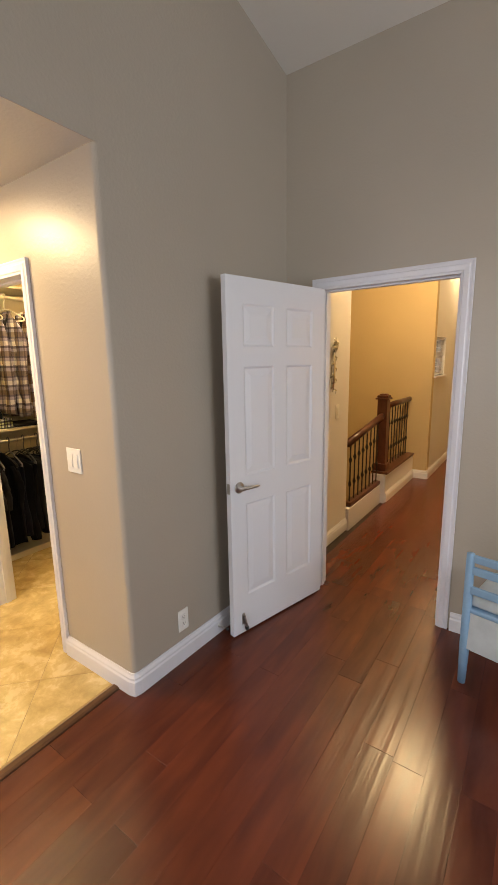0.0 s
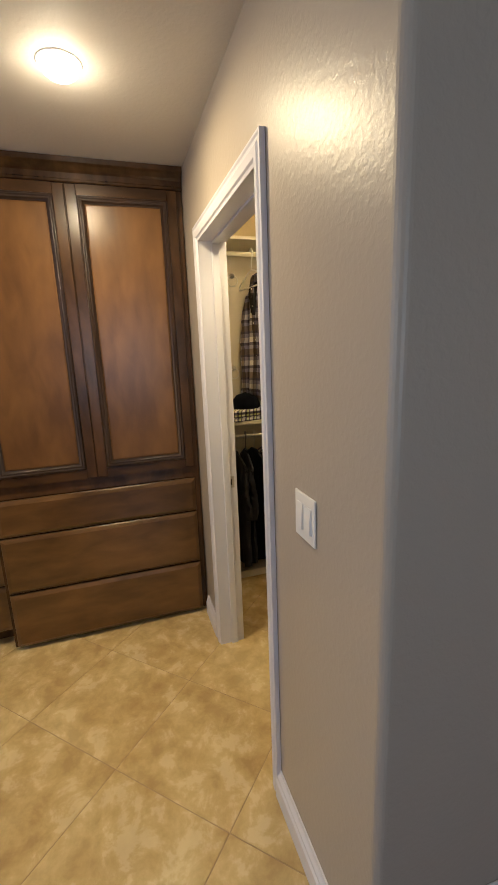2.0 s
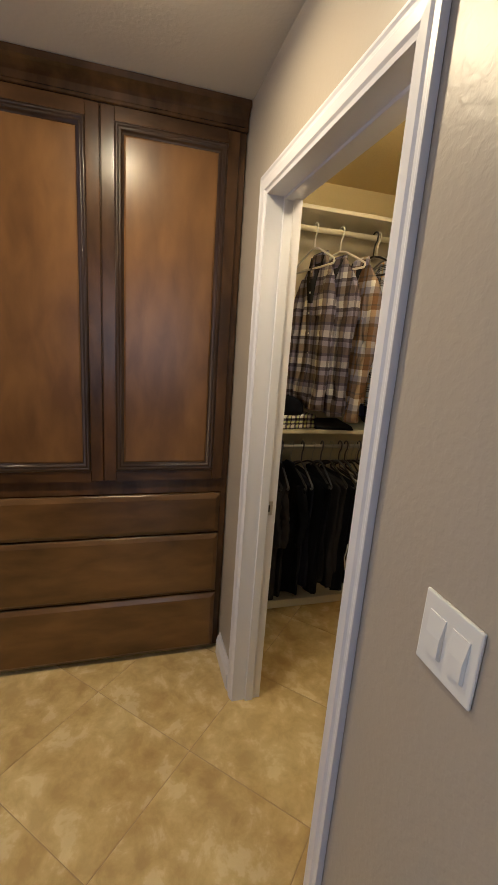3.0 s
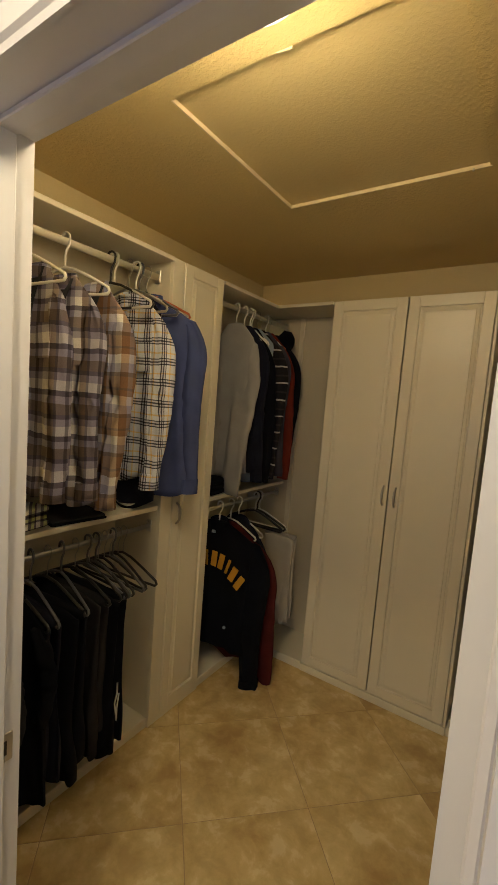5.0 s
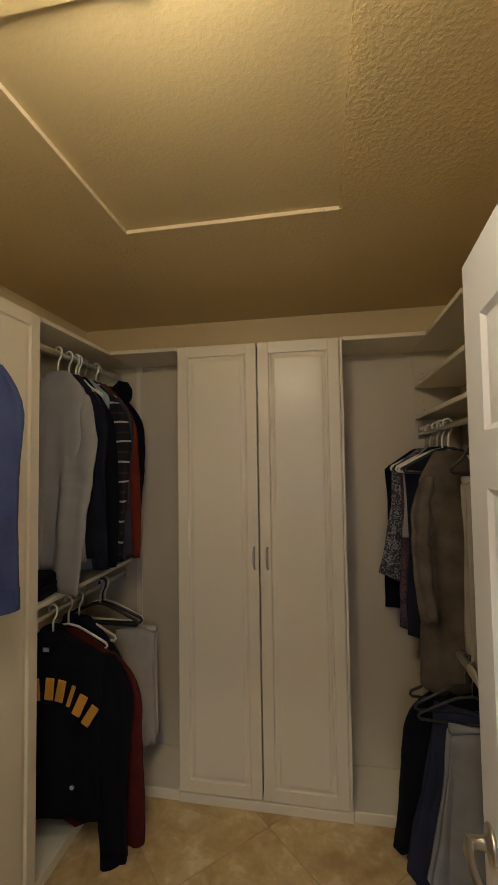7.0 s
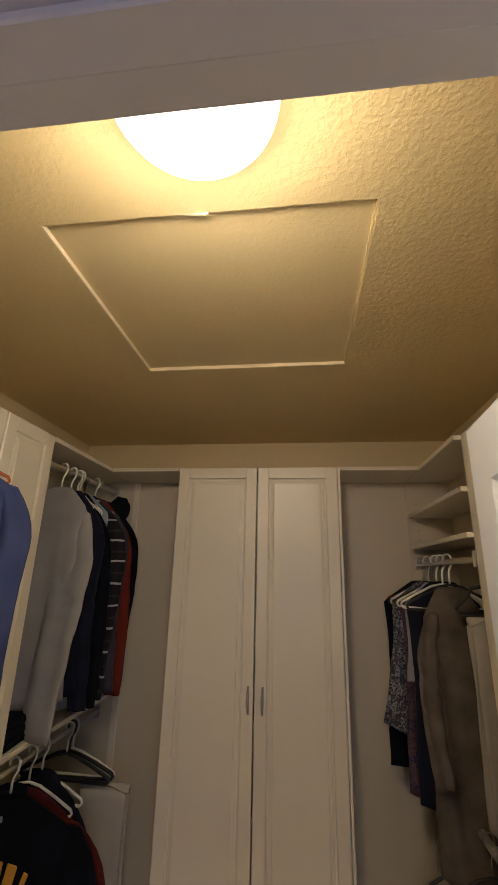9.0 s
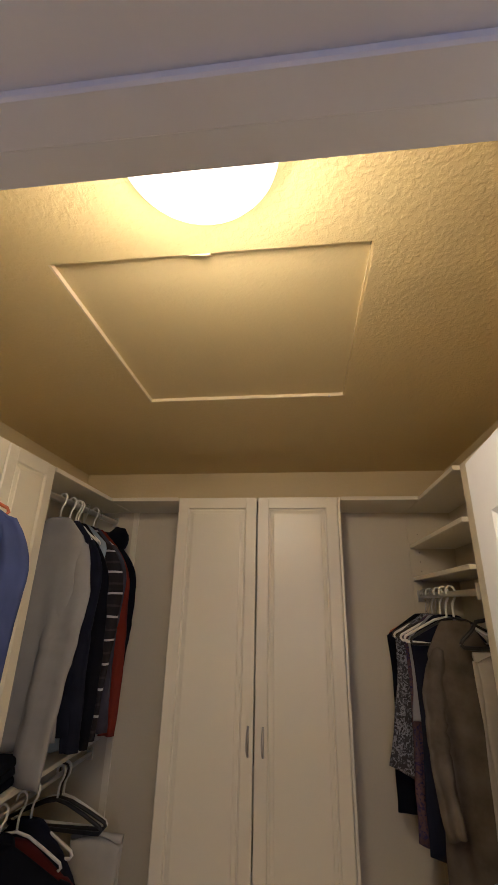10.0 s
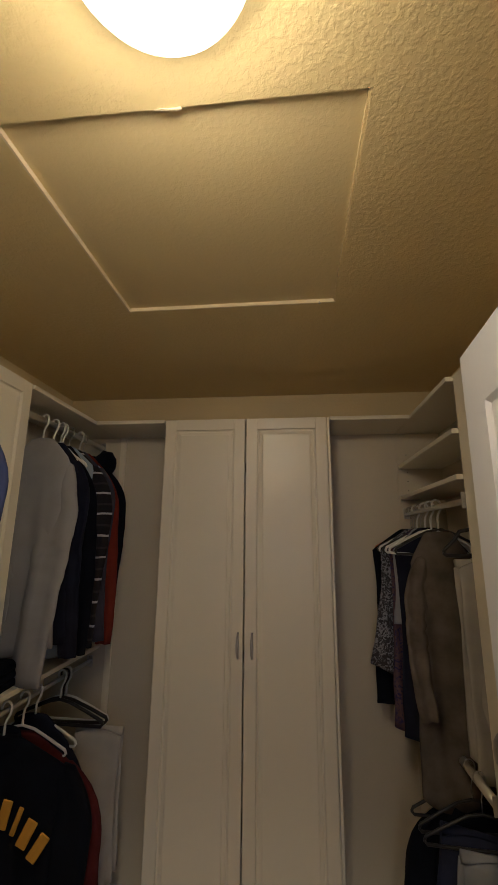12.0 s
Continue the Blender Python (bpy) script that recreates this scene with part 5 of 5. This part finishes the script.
def folded(name, place, turn, size, mats, layers, label, category):
    s = thing(name, place, label, category, turn=turn)
    w, d, h = size
    for k in range(layers):
        b = box(bmesh.new(), -w / 2 + 0.006 * math.sin(k * 3), w / 2, -d / 2, d / 2 - 0.008 * (k % 2), k * h, (k + 1) * h - 0.001, min(h * 0.42, 0.012), 3)
        for v in b.verts:
            v.co.z += 0.006 * noise.noise((v.co.x * 12, v.co.y * 12, k * 3.0)) if k else 0
        part("fold", b, mats[k % len(mats)], s, "", True)
    return s


folded("folded_shirt", (-3.52, 1.60, ZS), 12, (0.24, 0.28, 0.026), (P_GREEN,), 3, "folded cream and dark checked shirt on the shelf", "folded shirt")
folded("folded_black_top", (-3.52, 1.88, ZS), -8, (0.26, 0.22, 0.012), (C_BLACK, C_SOOT), 2, "flat folded black top on the shelf", "folded top")
folded("folded_black_top", (-3.53, 2.745, 1.091), 6, (0.24, 0.17, 0.030), (C_BLACK,), 3, "folded black clothes on the corner shelf", "folded top")
s = thing("white_dish", (-3.47, 2.165, ZS), "small white dish on the middle shelf", "dish")
part("bowl", lathe(bmesh.new(), [(0.024, 0.0), (0.030, 0.003), (0.055, 0.022), (0.060, 0.026), (0.056, 0.024), (0.028, 0.008), (0.001, 0.006)], 20), WHITE_PLASTIC, s, "", True)
folded("white_cloth", (-3.545, 1.455, ZS), 20, (0.16, 0.14, 0.03), (C_WHITE,), 3, "small pile of white cloth on the shelf", "folded cloth")


# ---- hall: railing, sconce; bedroom chair ----
curb = fixed("stair_curb", boxes((-1.42, -1.30, 3.732, 4.70, -0.02, 0.20), (-1.42, -1.25, 4.70, 5.948, -0.02, 0.315), bevel=0.002), TRIM, "white painted curb under the stair railing", "trim")
part("curb_base", along(BASE, (-1.25, 4.70), (-1.25, 5.948), (1, 0)), TRIM, curb)
r = thing("stair_railing", (-1.34, 3.785, 0), "dark cherry stair railing with wrought iron balusters", "railing")
part("bottom_rail", boxes((-0.035, 0.035, 0.0, 0.96, 0.202, 0.245), bevel=0.006), NEWEL, r)
part("cap_board", boxes((-0.085, 0.105, 0.94, 2.21, 0.317, 0.345), bevel=0.006), NEWEL, r)


def rail_between(a, b):
    prof = [(-0.028, -0.03), (0.028, -0.03), (0.032, 0.0), (0.024, 0.022), (0.0, 0.030), (-0.024, 0.022), (-0.032, 0.0)]
    return loft(bmesh.new(), [[(p[0] + u, p[1], p[2] + w) for u, w in prof] for p in (a, b)])


part("handrail", rail_between((0, -0.05, 0.835), (0, 1.0, 0.985)), NEWEL, r, "", True)
part("handrail", rail_between((0, 1.08, 1.085), (0, 2.21, 1.085)), NEWEL, r, "", True)
post = part("newel_post", boxes((-0.055, 0.055, 0.985, 1.095, 0.346, 1.165), bevel=0.004), NEWEL, r)
part("newel_cap", boxes((-0.075, 0.075, 0.965, 1.115, 1.166, 1.186), (-0.060, 0.060, 0.980, 1.100, 1.187, 1.212), (-0.040, 0.040, 1.0, 1.08, 1.213, 1.228), bevel=0.005), NEWEL, post)
part("newel_base", boxes((-0.070, 0.070, 0.970, 1.110, 0.3455, 0.43), bevel=0.006), NEWEL, post)
for y, z0, z1 in [(0.06 + 0.115 * k, 0.245, 0.81 + 0.147 * (0.06 + 0.115 * k)) for k in range(8)] + [(1.17 + 0.115 * k, 0.346, 1.06) for k in range(9)]:
    bl = part("baluster", tube(bmesh.new(), [(0, y, z0), (0, y, z1)], 0.0075, 6), IRON, r)
    for zc in (z0 + (z1 - z0) * 0.30, z0 + (z1 - z0) * 0.72):
        part("knuckle", lathe(bmesh.new(), [(0.007, zc - 0.028), (0.015, zc - 0.010), (0.017, zc), (0.015, zc + 0.010), (0.007, zc + 0.028)], 8, (0, y)), IRON, bl)

s = thing("wall_ornament", (-1.326, 3.34, 1.73), "silver leaf flower ornament on the hall wall", "wall decoration", turn=90)
b = bmesh.new()
for k in range(9):
    a = 2 * math.pi * k / 9
    tube(b, [(0, -0.012, 0), (0.030 * math.cos(a), -0.030, 0.030 * math.sin(a)), (0.062 * math.cos(a), -0.022, 0.062 * math.sin(a))], [0.006, 0.018, 0.004], 8, 0.4)
part("blossom", b, SILVER, s, "", True)
b = bmesh.new()
tube(b, [(0, -0.012, -0.03), (-0.02, -0.02, -0.14), (-0.03, -0.02, -0.26), (-0.02, -0.015, -0.38)], [0.010, 0.016, 0.022, 0.006], 8)
for k in range(7):
    z = -0.08 - 0.045 * k
    tube(b, [(-0.02, -0.016, z), (-0.02 + 0.035 * (-1) ** k, -0.03, z - 0.02), (-0.02 + 0.05 * (-1) ** k, -0.02, z - 0.05)], [0.004, 0.012, 0.003], 6, 0.5)
part("leaf_drop", b, SILVER, s, "", True)

ch = thing("painted_chair", (-0.085, 2.175, 0), "small blue painted wooden chair with a pale cushion", "chair", turn=-12)
for x, y, h in ((0, 0, 0.70), (0.40, 0, 0.70), (0, 0.36, 0.40), (0.40, 0.36, 0.40)):
    part("leg", tube(bmesh.new(), [(x, y, 0), (x, y, 0.2), (x, y - (0.02 if h > 0.5 else 0), h)], [0.018, 0.023, 0.018], 10), BLUE_PAINT, ch, "", True)
part("seat", box(bmesh.new(), -0.02, 0.42, -0.02, 0.38, 0.395, 0.42, 0.008, 2), BLUE_PAINT, ch)
part("cushion", box(bmesh.new(), 0.0, 0.40, 0.0, 0.36, 0.421, 0.47, 0.02, 3), CUSHION, ch, "pale grey-blue cushion", True)
for z in (0.52, 0.62, 0.68):
    part("back_rail", box(bmesh.new(), 0.012, 0.388, -0.028, -0.010, z - 0.022, z + 0.018, 0.006, 2), BLUE_PAINT, ch)
part("skirt", boxes((0.0, 0.40, -0.016, -0.008, 0.20, 0.395)), CUSHION, ch, "pale fabric skirt")


# ---- floors, piece by piece ----
def clip(poly, axis, limit, keep_less):
    out = []
    for p, q in zip(poly, poly[1:] + poly[:1]):
        a, b = (p[axis] <= limit) == keep_less or p[axis] == limit, (q[axis] <= limit) == keep_less or q[axis] == limit
        if a:
            out.append(p)
        if a != b:
            f = (limit - p[axis]) / (q[axis] - p[axis])
            out.append((p[0] + f * (q[0] - p[0]), p[1] + f * (q[1] - p[1])))
    return out


def slab(poly, lo, hi, edge=0.0015):
    cx, cy = sum(p[0] for p in poly) / len(poly), sum(p[1] for p in poly) / len(poly)
    def shrink(e):
        return [(cx + (x - cx) * (1 - e / max(0.02, math.hypot(x - cx, y - cy))), cy + (y - cy) * (1 - e / max(0.02, math.hypot(x - cx, y - cy)))) for x, y in poly]
    return loft(bmesh.new(), [[(x, y, z) for x, y in ring] for ring, z in ((poly, lo), (poly, hi - edge), (shrink(edge * 1.6), hi))])


tiles = bpy.data.objects["floor_tile_bed"]
SU, SV, GAP = 0.717, 0.6955, 0.0014
for i in range(-9, 10):
    for j in range(-9, 10):
        u0, v0 = -0.900 + SU * i, -2.882 + SV * j
        g = GAP * 1.414 / 2 + 0.001
        ring = [((u + v) / 2, (u - v) / 2) for u, v in ((u0 + g, v0 + g), (u0 + SU - g, v0 + g), (u0 + SU - g, v0 + SV - g), (u0 + g, v0 + SV - g))]
        for axis, limit, less in ((0, -1.557, True), (0, -3.70, False), (1, 3.485, True), (1, -1.5, False)):
            ring = clip(ring, axis, limit, less) if len(ring) > 2 else []
        if len(ring) < 3 or abs(sum(a[0] * b[1] - b[0] * a[1] for a, b in zip(ring, ring[1:] + ring[:1]))) < 0.002:
            continue
        part("tile", slab(ring, -0.009, 0.0), TILE, tiles)

planks = bpy.data.objects["floor_base"]
rnd = random.Random(4)
PW = 0.1245
x = -1.492
while x < 3.09:
    for y0, y1, lo, hi in ((-2.99, 2.72, -1.6, 3.1), (2.72, 9.19, -1.30, 1.19)):
        if not lo <= x <= hi - 0.05:
            continue
        y = y0 - rnd.uniform(0, 1.2)
        while y < y1:
            ln = rnd.uniform(0.6, 1.75)
            a, b = max(y, y0), min(y + ln, y1)
            if b - a > 0.02:
                xb = min(x + PW, hi)
                me = mesh_of("plank", slab([(x + 0.0002, a + 0.0002), (xb - 0.0002, a + 0.0002), (xb - 0.0002, b - 0.0002), (x + 0.0002, b - 0.0002)], -0.017, -0.0003 * rnd.random(), 0.0009), PLANK)
                o = new("plank", me)
                o.parent = planks
            y += ln
    x += PW
